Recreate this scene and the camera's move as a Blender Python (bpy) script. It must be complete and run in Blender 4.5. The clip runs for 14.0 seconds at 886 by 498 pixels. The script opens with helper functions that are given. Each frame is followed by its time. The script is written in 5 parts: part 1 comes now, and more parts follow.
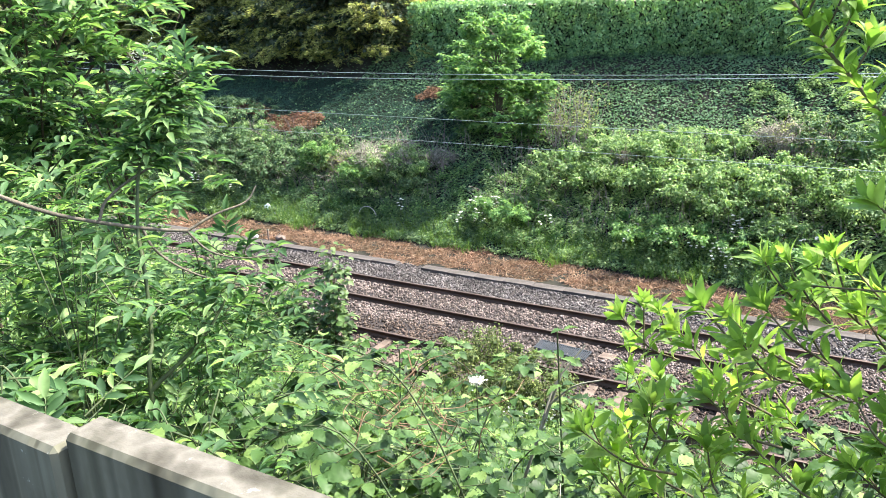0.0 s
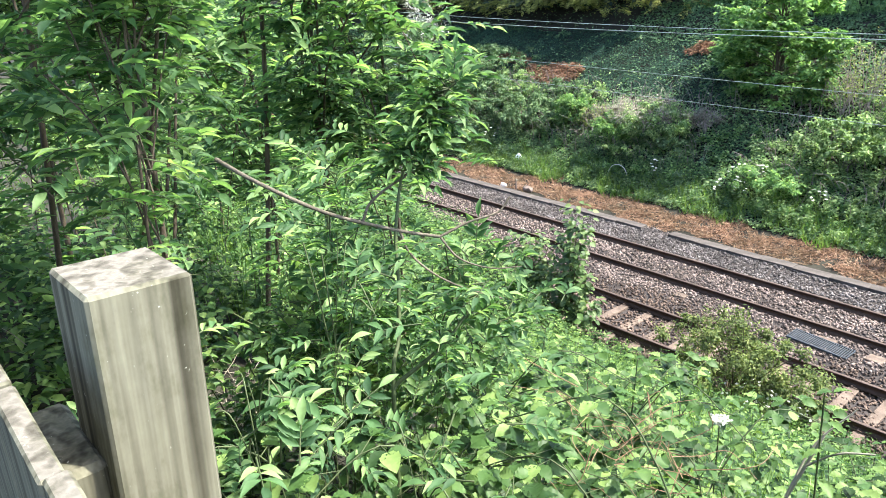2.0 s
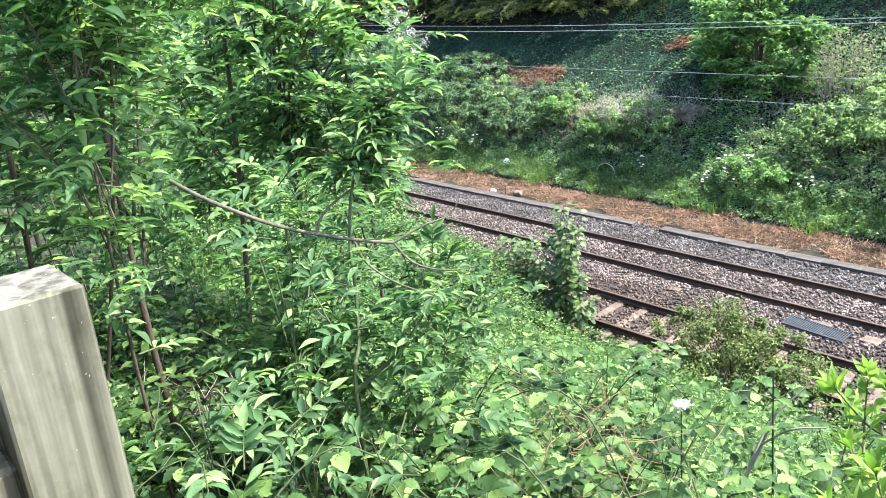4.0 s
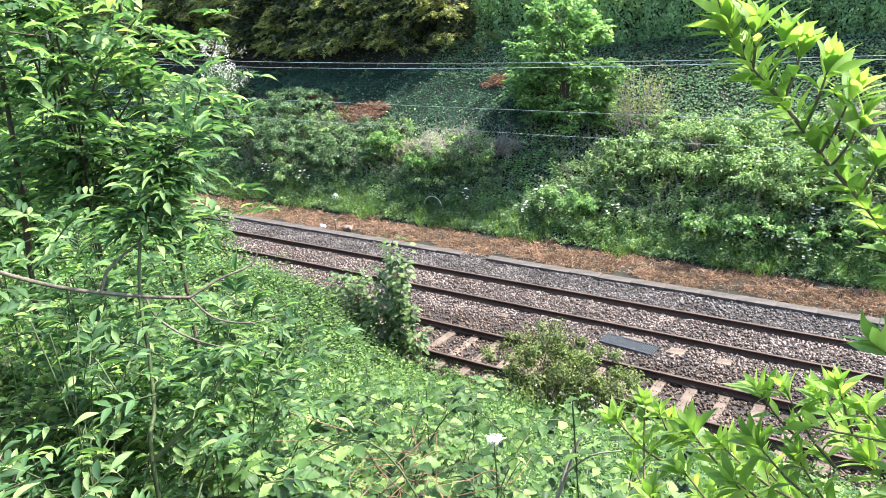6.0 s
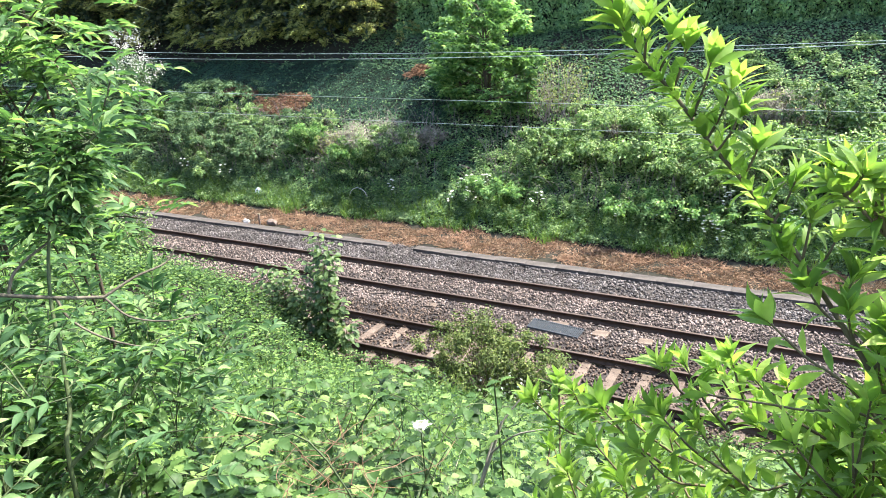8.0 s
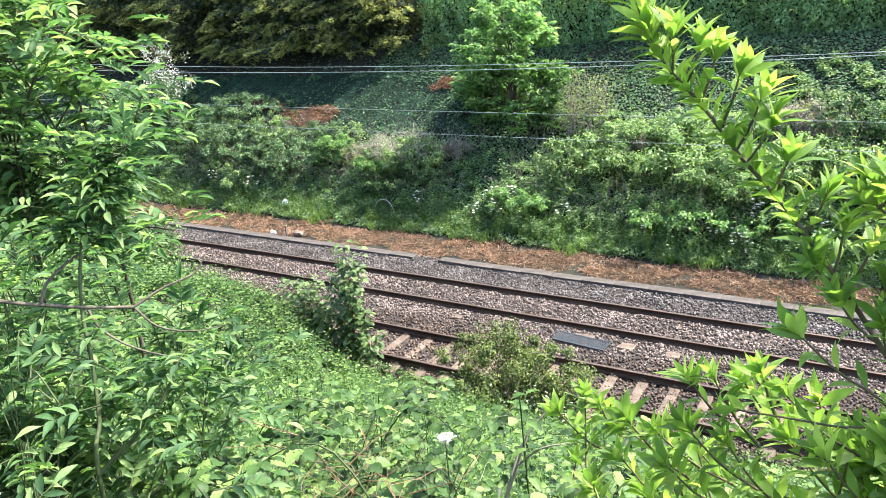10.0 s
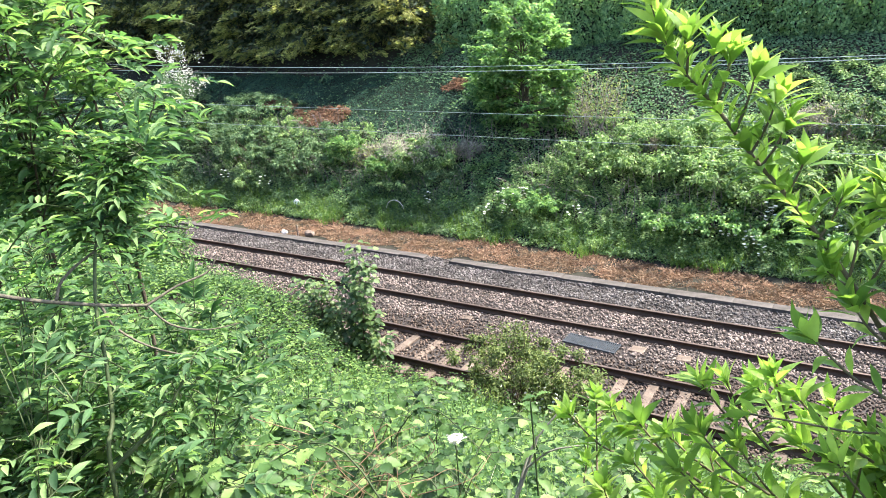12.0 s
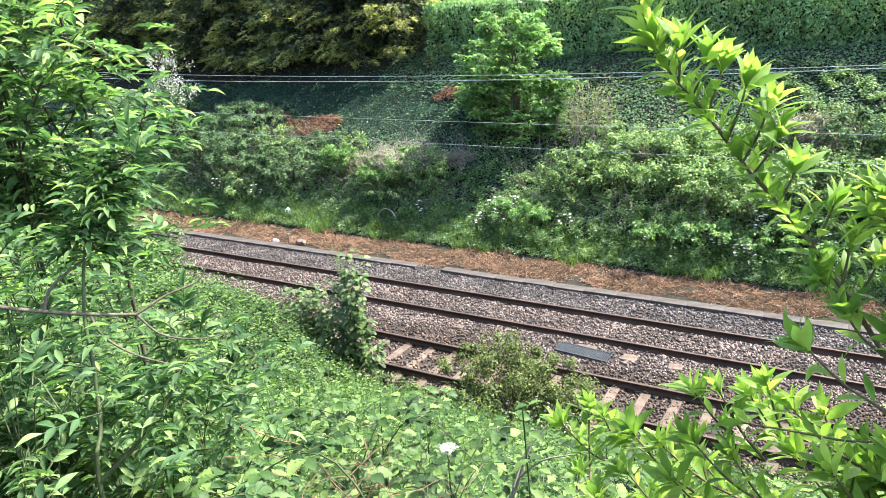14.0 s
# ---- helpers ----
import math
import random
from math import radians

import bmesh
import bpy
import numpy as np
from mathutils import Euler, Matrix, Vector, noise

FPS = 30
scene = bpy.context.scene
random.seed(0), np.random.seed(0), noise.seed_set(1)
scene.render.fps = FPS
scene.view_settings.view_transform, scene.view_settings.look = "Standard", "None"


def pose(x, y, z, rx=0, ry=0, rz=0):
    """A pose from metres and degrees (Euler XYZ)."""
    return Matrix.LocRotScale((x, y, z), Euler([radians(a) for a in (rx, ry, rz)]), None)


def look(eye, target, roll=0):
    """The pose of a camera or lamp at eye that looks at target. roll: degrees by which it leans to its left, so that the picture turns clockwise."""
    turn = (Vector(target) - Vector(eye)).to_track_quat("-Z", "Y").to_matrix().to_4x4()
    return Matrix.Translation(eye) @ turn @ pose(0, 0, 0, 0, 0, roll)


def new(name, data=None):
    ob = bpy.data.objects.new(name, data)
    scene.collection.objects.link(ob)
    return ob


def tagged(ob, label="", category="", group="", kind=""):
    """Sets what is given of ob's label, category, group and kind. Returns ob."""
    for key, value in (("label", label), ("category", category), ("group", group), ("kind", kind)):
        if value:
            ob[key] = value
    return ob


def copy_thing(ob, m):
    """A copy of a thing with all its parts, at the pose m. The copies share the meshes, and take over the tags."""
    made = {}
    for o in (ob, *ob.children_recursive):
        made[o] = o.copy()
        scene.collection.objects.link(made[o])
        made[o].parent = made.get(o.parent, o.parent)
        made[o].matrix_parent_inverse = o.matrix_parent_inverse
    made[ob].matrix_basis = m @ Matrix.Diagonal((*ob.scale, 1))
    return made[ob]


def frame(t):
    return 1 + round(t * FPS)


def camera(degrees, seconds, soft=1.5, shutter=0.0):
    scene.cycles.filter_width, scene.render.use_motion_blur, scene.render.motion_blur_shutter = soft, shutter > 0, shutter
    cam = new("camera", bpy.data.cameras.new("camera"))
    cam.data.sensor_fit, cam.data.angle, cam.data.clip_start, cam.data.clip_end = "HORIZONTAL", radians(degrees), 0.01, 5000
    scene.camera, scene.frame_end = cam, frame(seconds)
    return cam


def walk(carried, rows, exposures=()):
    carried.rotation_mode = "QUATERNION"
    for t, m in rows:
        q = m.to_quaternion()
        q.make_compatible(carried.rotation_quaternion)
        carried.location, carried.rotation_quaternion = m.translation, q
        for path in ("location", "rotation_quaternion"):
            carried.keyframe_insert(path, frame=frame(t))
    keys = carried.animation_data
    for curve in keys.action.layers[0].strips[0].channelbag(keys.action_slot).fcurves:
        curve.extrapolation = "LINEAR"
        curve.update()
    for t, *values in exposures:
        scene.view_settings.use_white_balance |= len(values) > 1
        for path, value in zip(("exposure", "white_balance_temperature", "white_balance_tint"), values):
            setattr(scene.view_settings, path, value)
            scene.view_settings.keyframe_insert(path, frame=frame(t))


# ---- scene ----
cam = camera(62.0, 14.0, soft=0.7)

PATH = [
    (0, (0.474, -13.308, 8.018), (-0.476, -11.656, 7.409), -1.8),
    (0.5, (0.43, -13.276, 8.024), (-0.628, -11.692, 7.413), -3.3),
    (1, (0.386, -13.231, 8.085), (-0.637, -11.658, 7.393), -4.0),
    (1.5, (0.4, -13.231, 8.143), (-0.708, -11.745, 7.392), -2.1),
    (2, (0.4, -13.232, 8.158), (-1.027, -12.026, 7.444), -2.2),
    (2.2, (0.411, -13.233, 8.165), (-1.105, -12.132, 7.464), -3.1),
    (4.3, (0.511, -13.158, 8.149), (-0.873, -11.897, 7.445), -6.5),
    (4.5, (0.515, -13.14, 8.142), (-0.804, -11.828, 7.409), -6.0),
    (5, (0.537, -13.122, 8.142), (-0.65, -11.693, 7.402), -5.7),
    (5.5, (0.533, -13.112, 8.17), (-0.603, -11.615, 7.486), -5.1),
    (6, (0.539, -13.111, 8.171), (-0.565, -11.57, 7.531), -3.7),
    (6.5, (0.55, -13.125, 8.17), (-0.473, -11.523, 7.546), -2.6),
    (7, (0.565, -13.121, 8.176), (-0.374, -11.478, 7.532), -3.1),
    (7.5, (0.568, -13.121, 8.175), (-0.354, -11.478, 7.502), -3.4),
    (8, (0.569, -13.122, 8.176), (-0.365, -11.488, 7.501), -3.5),
    (10.5, (0.567, -13.122, 8.176), (-0.44, -11.515, 7.54), -4.2),
    (11, (0.565, -13.122, 8.175), (-0.448, -11.519, 7.538), -4.4),
    (11.5, (0.566, -13.124, 8.177), (-0.45, -11.525, 7.537), -4.0),
    (12, (0.567, -13.125, 8.177), (-0.455, -11.528, 7.54), -3.8),
    (12.5, (0.564, -13.121, 8.174), (-0.454, -11.518, 7.545), -3.8),
    (13, (0.563, -13.122, 8.173), (-0.448, -11.514, 7.547), -3.8),
    (13.5, (0.566, -13.123, 8.175), (-0.444, -11.513, 7.551), -3.9),
    (14, (0.564, -13.121, 8.175), (-0.441, -11.506, 7.559), -3.6),
]
walk(cam, [(t, look(eye, target, roll)) for t, eye, target, roll in PATH],
     [(0, 2.32, 6500, 10), (1, 2.3, 6500, 10), (2.2, 2.32, 6400, 10), (4.4, 2.42, 6150, 10), (5.4, 2.4, 6200, 10), (6.4, 2.32, 6450, 10), (7.5, 2.3, 6500, 10), (14, 2.3, 6500, 10)])

# ---- light ----
SUN_AZ, SUN_EL = -50.0, 58.0   # degrees left (minus: right) of the far side of the line, and above the horizon
world = bpy.data.worlds.new("sky")
world.use_nodes = True
scene.world = world
wn = world.node_tree.nodes
sky = wn.new("ShaderNodeTexSky")
sky.sky_type = "NISHITA"
sky.sun_disc = False
sky.sun_elevation = radians(SUN_EL)
sky.sun_rotation = radians(-SUN_AZ)
sky.dust_density = 2.0
wn["Background"].inputs["Strength"].default_value = 0.15
world.node_tree.links.new(sky.outputs[0], wn["Background"].inputs["Color"])
sun = new("sun", bpy.data.lights.new("sun", "SUN"))
sun.data.energy = 3.9
sun.data.angle = radians(2)
sun.data.color = (1.0, 0.95, 0.86)
sun_way = Vector((-math.sin(radians(SUN_AZ)) * math.cos(radians(SUN_EL)), math.cos(radians(SUN_AZ)) * math.cos(radians(SUN_EL)), math.sin(radians(SUN_EL))))
sun.matrix_world = look(sun_way * 60, (0, 0, 0))

# ---- small tools ----
rng = np.random.default_rng(7)


def unit(a):
    return a / np.maximum(np.linalg.norm(a, axis=-1, keepdims=True), 1e-9)


def fast_mesh(name, verts, faces, smooth=False):
    """A mesh from an (n, 3) array of corners and an (m, k) array of faces."""
    verts, faces = np.asarray(verts, np.float32), np.asarray(faces, np.int32)
    me = bpy.data.meshes.new(name)
    me.vertices.add(len(verts))
    me.vertices.foreach_set("co", verts.ravel())
    me.loops.add(faces.size)
    me.loops.foreach_set("vertex_index", faces.ravel())
    me.polygons.add(len(faces))
    me.polygons.foreach_set("loop_start", np.arange(len(faces), dtype=np.int32) * faces.shape[1])
    if smooth:
        me.polygons.foreach_set("use_smooth", np.ones(len(faces), bool))
    me.update(calc_edges=True)
    me.validate()
    return me


def part(name, me, material, parent=None, label=""):
    """Links a mesh, or a bmesh, as one object under a thing."""
    if isinstance(me, bmesh.types.BMesh):
        bm, me = me, bpy.data.meshes.new(name)
        bm.to_mesh(me)
        bm.free()
    if material and not me.materials:
        me.materials.append(material)
    ob = new(name, me)
    ob.parent = parent
    return tagged(ob, label) if label else ob


def thing(name, place, label, category, group="", kind=""):
    ob = new(name)
    ob.location = place
    bpy.context.view_layer.update()
    return tagged(ob, label, category, group, kind)


def under(child, parent):
    """Hangs a part built in world metres under a thing without moving it."""
    child.parent = parent
    child.matrix_parent_inverse = Matrix.Translation(-Vector(parent.location))
    return child


def box(sx, sy, sz, bevel=0.0, at=(0, 0, 0)):
    bm = bmesh.new()
    bmesh.ops.create_cube(bm, size=1)
    bmesh.ops.scale(bm, vec=(sx, sy, sz), verts=bm.verts)
    bmesh.ops.translate(bm, vec=at, verts=bm.verts)
    if bevel:
        bmesh.ops.bevel(bm, geom=bm.edges[:], offset=bevel, segments=1, affect="EDGES")
    return bm


LANCE = (np.array([[0, 0, 0], [.3, -.5, .11], [.3, 0, 0], [.3, .5, .11], [.68, -.36, .06], [.68, 0, -.03], [.68, .36, .06], [1, 0, -.1]]),
         np.array([[0, 2, 1], [0, 3, 2], [1, 2, 5], [1, 5, 4], [2, 3, 6], [2, 6, 5], [4, 5, 7], [5, 6, 7]]))
DIAMOND = (np.array([[0, 0, 0], [.42, -.5, .13], [.42, .5, .13], [1, 0, -.05]]), np.array([[0, 2, 3], [0, 3, 1]]))
OVAL = (np.array([[0, 0, 0], [.22, -.42, .1], [.22, 0, 0], [.22, .42, .1], [.55, -.5, .11], [.55, 0, -.01], [.55, .5, .11], [.82, -.28, .04], [.82, .28, .04], [1, 0, -.1]]),
        np.array([[0, 2, 1], [0, 3, 2], [1, 2, 5], [1, 5, 4], [2, 3, 6], [2, 6, 5], [4, 5, 7], [5, 9, 7], [5, 6, 8], [5, 8, 9]]))
BLADE = (np.array([[0, -.5, 0], [0, .5, 0], [.55, -.35, .1], [.55, .35, .1], [1, 0, -.12]]), np.array([[0, 1, 3], [0, 3, 2], [2, 3, 4]]))


def long_leaf(widths, droop, fold, teeth=0.0, pleat=0.0):
    """A smooth leaf: half widths at even steps from foot to tip, a folded midrib, a curve along it."""
    v, f = [], []
    m = len(widths)
    for k, w in enumerate(widths):
        u = k / (m - 1)
        jag = 1 + (teeth if k % 2 else -teeth)
        z = .06 * math.sin(u * math.pi) - droop * u * u
        edge = z + fold * w + pleat * w * (1 if k % 2 else -1)
        v += [(u + .04 * (pleat > 0), -w * jag, edge), (u, 0, z), (u + .04 * (pleat > 0), w * jag, edge)]
    for k in range(m - 1):
        a, b = k * 3, k * 3 + 3
        for q in (0, 1):
            f += [(a + q, a + q + 1, b + q + 1), (a + q, b + q + 1, b + q)]
    return np.array(v), np.array(f)


POINTED = long_leaf([.06, .22, .4, .5, .47, .34, .16, .0], .06, .06)
POINTED_BENT = long_leaf([.06, .22, .4, .5, .47, .34, .16, .0], .26, .1)
TOOTHED = long_leaf([.06, .28, .40, .47, .5, .49, .44, .37, .28, .17, .0], .1, .2, .03, .09)
ELDER_LEAF = long_leaf([.05, .34, .5, .44, .24, .0], .1, .22)


def merge(pieces):
    vs, fs, n = [], [], 0
    for v, f in pieces:
        vs.append(v)
        fs.append(f + n)
        n += len(v)
    return np.concatenate(vs), np.concatenate(fs)


def three_leaves():
    """Three pleated leaflets on one stalk."""
    leaf_v, leaf_f = long_leaf([.05, .34, .46, .5, .42, .26, .0], .12, .2, .03, .1)
    out = []
    for a, size in ((-1.2, .62), (0, .72), (1.2, .62)):
        c, q = math.cos(a), math.sin(a)
        u, w = leaf_v[:, 0] * size + .1, leaf_v[:, 1] * size * .72
        out.append((np.stack([u * c - w * q, u * q + w * c, leaf_v[:, 2] * size], 1), leaf_f))
    return merge(out)


def leaves(P, D, N, L, W, shape):
    """Corners and faces of many leaves: foot, way of the tip, upper side, length, width."""
    verts, tris = shape
    P, D, N = np.asarray(P, float), unit(np.asarray(D, float)), np.asarray(N, float)
    S = unit(np.cross(D, N))
    U = np.cross(S, D)
    L, W = np.broadcast_to(np.asarray(L, float), len(P)), np.broadcast_to(np.asarray(W, float), len(P))
    V = (P[:, None] + D[:, None] * (verts[None, :, 0:1] * L[:, None, None]) + S[:, None] * (verts[None, :, 1:2] * W[:, None, None])
         + U[:, None] * (verts[None, :, 2:3] * L[:, None, None]))
    F = tris[None] + (np.arange(len(P)) * len(verts))[:, None, None]
    return V.reshape(-1, 3), F.reshape(-1, 3)


def tube(points, r0, r1, sides=6):
    """A tapered stem along a line of points, as triangles."""
    pts = np.asarray(points, float)
    n = len(pts)
    t = unit(np.gradient(pts, axis=0))
    ref = np.array([0.31, 0.2, 0.93]) if abs(t[0][2]) < 0.8 else np.array([1.0, 0.1, 0])
    a = unit(np.cross(t, ref))
    b = np.cross(t, a)
    ang = np.linspace(0, 2 * np.pi, sides, endpoint=False)
    r = np.linspace(r0, r1, n)[:, None, None]
    V = pts[:, None] + r * (a[:, None] * np.cos(ang)[None, :, None] + b[:, None] * np.sin(ang)[None, :, None])
    F = []
    for i in range(n - 1):
        for k in range(sides):
            p, q = i * sides + k, i * sides + (k + 1) % sides
            F += [[p, q, q + sides], [p, q + sides, p + sides]]
    return V.reshape(-1, 3), np.array(F)


def curve(points, steps=5):
    """A smooth line through points."""
    p = np.asarray(points, float)
    p = np.vstack([2 * p[0] - p[1], p, 2 * p[-1] - p[-2]])
    out = []
    for i in range(1, len(p) - 2):
        for s in np.linspace(0, 1, steps, endpoint=False):
            a, b, c, d = p[i - 1], p[i], p[i + 1], p[i + 2]
            out.append(.5 * (2 * b + (c - a) * s + (2 * a - 5 * b + 4 * c - d) * s ** 2 + (3 * b - a - 3 * c + d) * s ** 3))
    out.append(p[-2])
    return np.array(out)


def spread(n):
    return unit(rng.normal(size=(n, 3)))


def wave(x, y, seed, scale):
    """Smooth unevenness from -1 to 1, for arrays."""
    r = np.random.default_rng(seed)
    out = 0.0
    for k in range(7):
        a, f, p = r.uniform(0, 2 * np.pi), r.uniform(.5, 1.9) / scale, r.uniform(0, 7)
        out = out + np.sin((x * np.cos(a) + y * np.sin(a)) * f * 2 * np.pi + p)
    return out / 4.0


THREE_LEAVES = three_leaves()

# ---- materials ----
def mat(name):
    m = bpy.data.materials.new(name)
    m.use_nodes = True
    return m, m.node_tree.nodes, m.node_tree.links, m.node_tree.nodes["Principled BSDF"]


def ramp(nodes, links, source, stops):
    r = nodes.new("ShaderNodeValToRGB")
    while len(r.color_ramp.elements) < len(stops):
        r.color_ramp.elements.new(0.5)
    for e, (p, c) in zip(r.color_ramp.elements, stops):
        e.position, e.color = p, (*c, 1)
    links.new(source, r.inputs[0])
    return r.outputs[0]


def tex(nodes, links, scale, detail=5, rough=.6, stretch=None):
    c = nodes.new("ShaderNodeTexCoord").outputs["Object"]
    if stretch:
        mp = nodes.new("ShaderNodeMapping")
        mp.inputs["Scale"].default_value = stretch
        links.new(c, mp.inputs[0])
        c = mp.outputs[0]
    n = nodes.new("ShaderNodeTexNoise")
    n.inputs["Scale"].default_value, n.inputs["Detail"].default_value, n.inputs["Roughness"].default_value = scale, detail, rough
    links.new(c, n.inputs["Vector"])
    return n.outputs["Fac"]


def blend(nodes, links, fac, a, b, how="MIX"):
    m = nodes.new("ShaderNodeMix")
    m.data_type, m.blend_type = "RGBA", how
    if isinstance(fac, float):
        m.inputs[0].default_value = fac
    else:
        links.new(fac, m.inputs[0])
    for k, v in ((6, a), (7, b)):
        if isinstance(v, tuple):
            m.inputs[k].default_value = (*v, 1)
        else:
            links.new(v, m.inputs[k])
    return m.outputs[2]


def bumped(nodes, links, bsdf, fac, strength, distance):
    b = nodes.new("ShaderNodeBump")
    b.inputs["Strength"].default_value, b.inputs["Distance"].default_value = strength, distance
    links.new(fac, b.inputs["Height"])
    links.new(b.outputs[0], bsdf.inputs["Normal"])


def leaf_mat(name, dark, mid, light, rough=.5, through_light=.35, patch=1.5, gloss=.35, green=True):
    """Leaves: each leaf its own tone, patches of growth, light that shines through."""
    m, nodes, links, bsdf = mat(name)
    isl = nodes.new("ShaderNodeNewGeometry").outputs["Random Per Island"]
    tint = lambda c: (c[0] * 1.04, c[1], c[2]) if green else c
    tone = ramp(nodes, links, isl, [(0, tint(dark)), (.55, tint(mid)), (1, tint(light))])
    patches = ramp(nodes, links, tex(nodes, links, patch, 3), [(.32, (.62, .66, .6)), (.68, (1.25, 1.2, 1.15))])
    col = blend(nodes, links, 1.0, tone, patches, "MULTIPLY")
    grain = ramp(nodes, links, tex(nodes, links, 60, 2), [(.3, (.85, .85, .85)), (.7, (1.1, 1.1, 1.1))])
    col = blend(nodes, links, 1.0, col, grain, "MULTIPLY")
    links.new(col, bsdf.inputs["Base Color"])
    bsdf.inputs["Roughness"].default_value = rough
    bsdf.inputs["Specular IOR Level"].default_value = gloss
    tr = nodes.new("ShaderNodeBsdfTranslucent")
    links.new(blend(nodes, links, 1.0, col, (1.4, 1.55, .8) if green else (1.05, 1.0, .95), "MULTIPLY"), tr.inputs["Color"])
    mix = nodes.new("ShaderNodeMixShader")
    mix.inputs[0].default_value = through_light
    links.new(bsdf.outputs[0], mix.inputs[1])
    links.new(tr.outputs[0], mix.inputs[2])
    links.new(mix.outputs[0], nodes["Material Output"].inputs["Surface"])
    return m


def solid_mat(name, a, b, scale, rough=.8, fine=None, bump=.3, stretch=None, metal=0.0, per_object=0.0, per_island=0.0):
    """A rough surface in two tones of grain, with fine relief."""
    m, nodes, links, bsdf = mat(name)
    n1 = tex(nodes, links, scale, 6, .65, stretch)
    col = ramp(nodes, links, n1, [(.3, a), (.7, b)])
    n2 = tex(nodes, links, fine or scale * 9, 4, .7, stretch)
    col = blend(nodes, links, 1.0, col, ramp(nodes, links, n2, [(.3, (.72, .72, .72)), (.7, (1.2, 1.2, 1.2))]), "MULTIPLY")
    if per_object:
        rnd = nodes.new("ShaderNodeObjectInfo").outputs["Random"]
        col = blend(nodes, links, 1.0, col, ramp(nodes, links, rnd, [(0, (1 - per_object,) * 3), (1, (1 + per_object,) * 3)]), "MULTIPLY")
    if per_island:
        rnd = nodes.new("ShaderNodeNewGeometry").outputs["Random Per Island"]
        col = blend(nodes, links, 1.0, col, ramp(nodes, links, rnd, [(0, (1 - per_island,) * 3), (1, (1 + per_island,) * 3)]), "MULTIPLY")
    links.new(col, bsdf.inputs["Base Color"])
    bsdf.inputs["Roughness"].default_value, bsdf.inputs["Metallic"].default_value = rough, metal
    bsdf.inputs["Specular IOR Level"].default_value = .25
    bumped(nodes, links, bsdf, n2, bump, .01)
    return m


# near-black soil; the block inside the hedge takes it too, as shade
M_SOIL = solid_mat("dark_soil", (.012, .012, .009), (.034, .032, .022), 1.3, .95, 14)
M_BALLAST_BED = solid_mat("ballast_bed", (.022, .018, .016), (.055, .046, .042), 9, .95, 45, .6)
M_STONE = solid_mat("ballast_stone", (.062, .049, .042), (.21, .166, .145), .8, .9, 40, .3, per_island=.75)
M_BROWNSTONE = solid_mat("brown_ballast_stone", (.042, .030, .023), (.135, .098, .077), .9, .92, 40, .3, per_island=.65)
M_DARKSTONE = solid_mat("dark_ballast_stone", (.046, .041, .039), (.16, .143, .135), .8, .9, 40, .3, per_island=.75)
M_RAIL = solid_mat("rusty_rail", (.035, .022, .016), (.085, .052, .036), 5, .7, 60, .25, (.15, 1, 1), .25)
M_RAILHEAD = solid_mat("dull_rail_head", (.085, .06, .048), (.15, .11, .09), 6, .5, 60, .1, (.1, 1, 1), .6)
M_SLEEPER = solid_mat("sleeper_concrete", (.07, .052, .04), (.165, .126, .098), 5, .9, 60, .35, per_object=.18)
M_TROUGH = solid_mat("trough_concrete", (.042, .037, .033), (.098, .086, .077), 3, .9, 50, .3, per_object=.06)
M_GRILLE = solid_mat("dark_grey_plastic", (.028, .034, .04), (.055, .063, .072), 8, .5, 60, .1)
M_CLIP = solid_mat("rusty_clip", (.06, .04, .03), (.12, .08, .06), 20, .7, 90)
M_WIRE = solid_mat("wire_metal", (.2, .24, .225), (.3, .36, .33), 3, .6, 20, .05, metal=.3)
M_BARK = solid_mat("brown_bark", (.04, .031, .021), (.105, .082, .058), 22, .85, 120, .5, (1, 1, .3))
M_PALEBARK = solid_mat("pale_grey_bark", (.05, .045, .032), (.15, .13, .095), 22, .85, 120, .5, (1, 1, .3))
M_GREENSTEM = solid_mat("green_stem", (.03, .048, .018), (.085, .108, .045), 18, .6, 90, .2, (1, 1, .3))
M_REDSTEM = solid_mat("red_brown_stem", (.06, .05, .026), (.13, .105, .055), 18, .6, 90, .2, (1, 1, .3))
M_TWIG = solid_mat("grey_twig", (.16, .13, .12), (.32, .27, .25), 12, .9, 70)
M_STRAW = leaf_mat("dead_straw", (.135, .082, .054), (.255, .162, .11), (.39, .275, .195), .8, .15, .8, .1, False)
M_BRACKEN = leaf_mat("dead_bracken", (.11, .064, .042), (.19, .11, .07), (.28, .17, .115), .8, .15, 1.2, .1, False)
M_IVY = leaf_mat("ivy_leaf", (.06, .122, .072), (.108, .20, .117), (.17, .275, .162), .6, .4, .22, .14)
M_NETTLE = leaf_mat("nettle_leaf", (.015, .038, .012), (.054, .118, .034), (.165, .262, .08), .5, .28, .55, .2)
M_BRAMBLE = leaf_mat("bramble_leaf", (.015, .038, .012), (.056, .118, .034), (.172, .265, .084), .5, .28, .9, .2)
M_BANKBUSH = leaf_mat("bank_bush_leaf", (.075, .14, .062), (.18, .29, .13), (.37, .48, .26), .5, .48, .7, .25)
M_DARKBUSH = leaf_mat("dark_bush_leaf", (.042, .088, .046), (.09, .165, .084), (.175, .258, .135), .55, .34, .7, .2)
M_SYCAMORE = leaf_mat("fresh_bush_leaf", (.06, .14, .06), (.14, .262, .105), (.27, .41, .18), .5, .52, .6, .2)
M_ELDER = leaf_mat("elder_leaf", (.028, .07, .034), (.092, .188, .08), (.26, .39, .165), .55, .5, 2.5, .2)
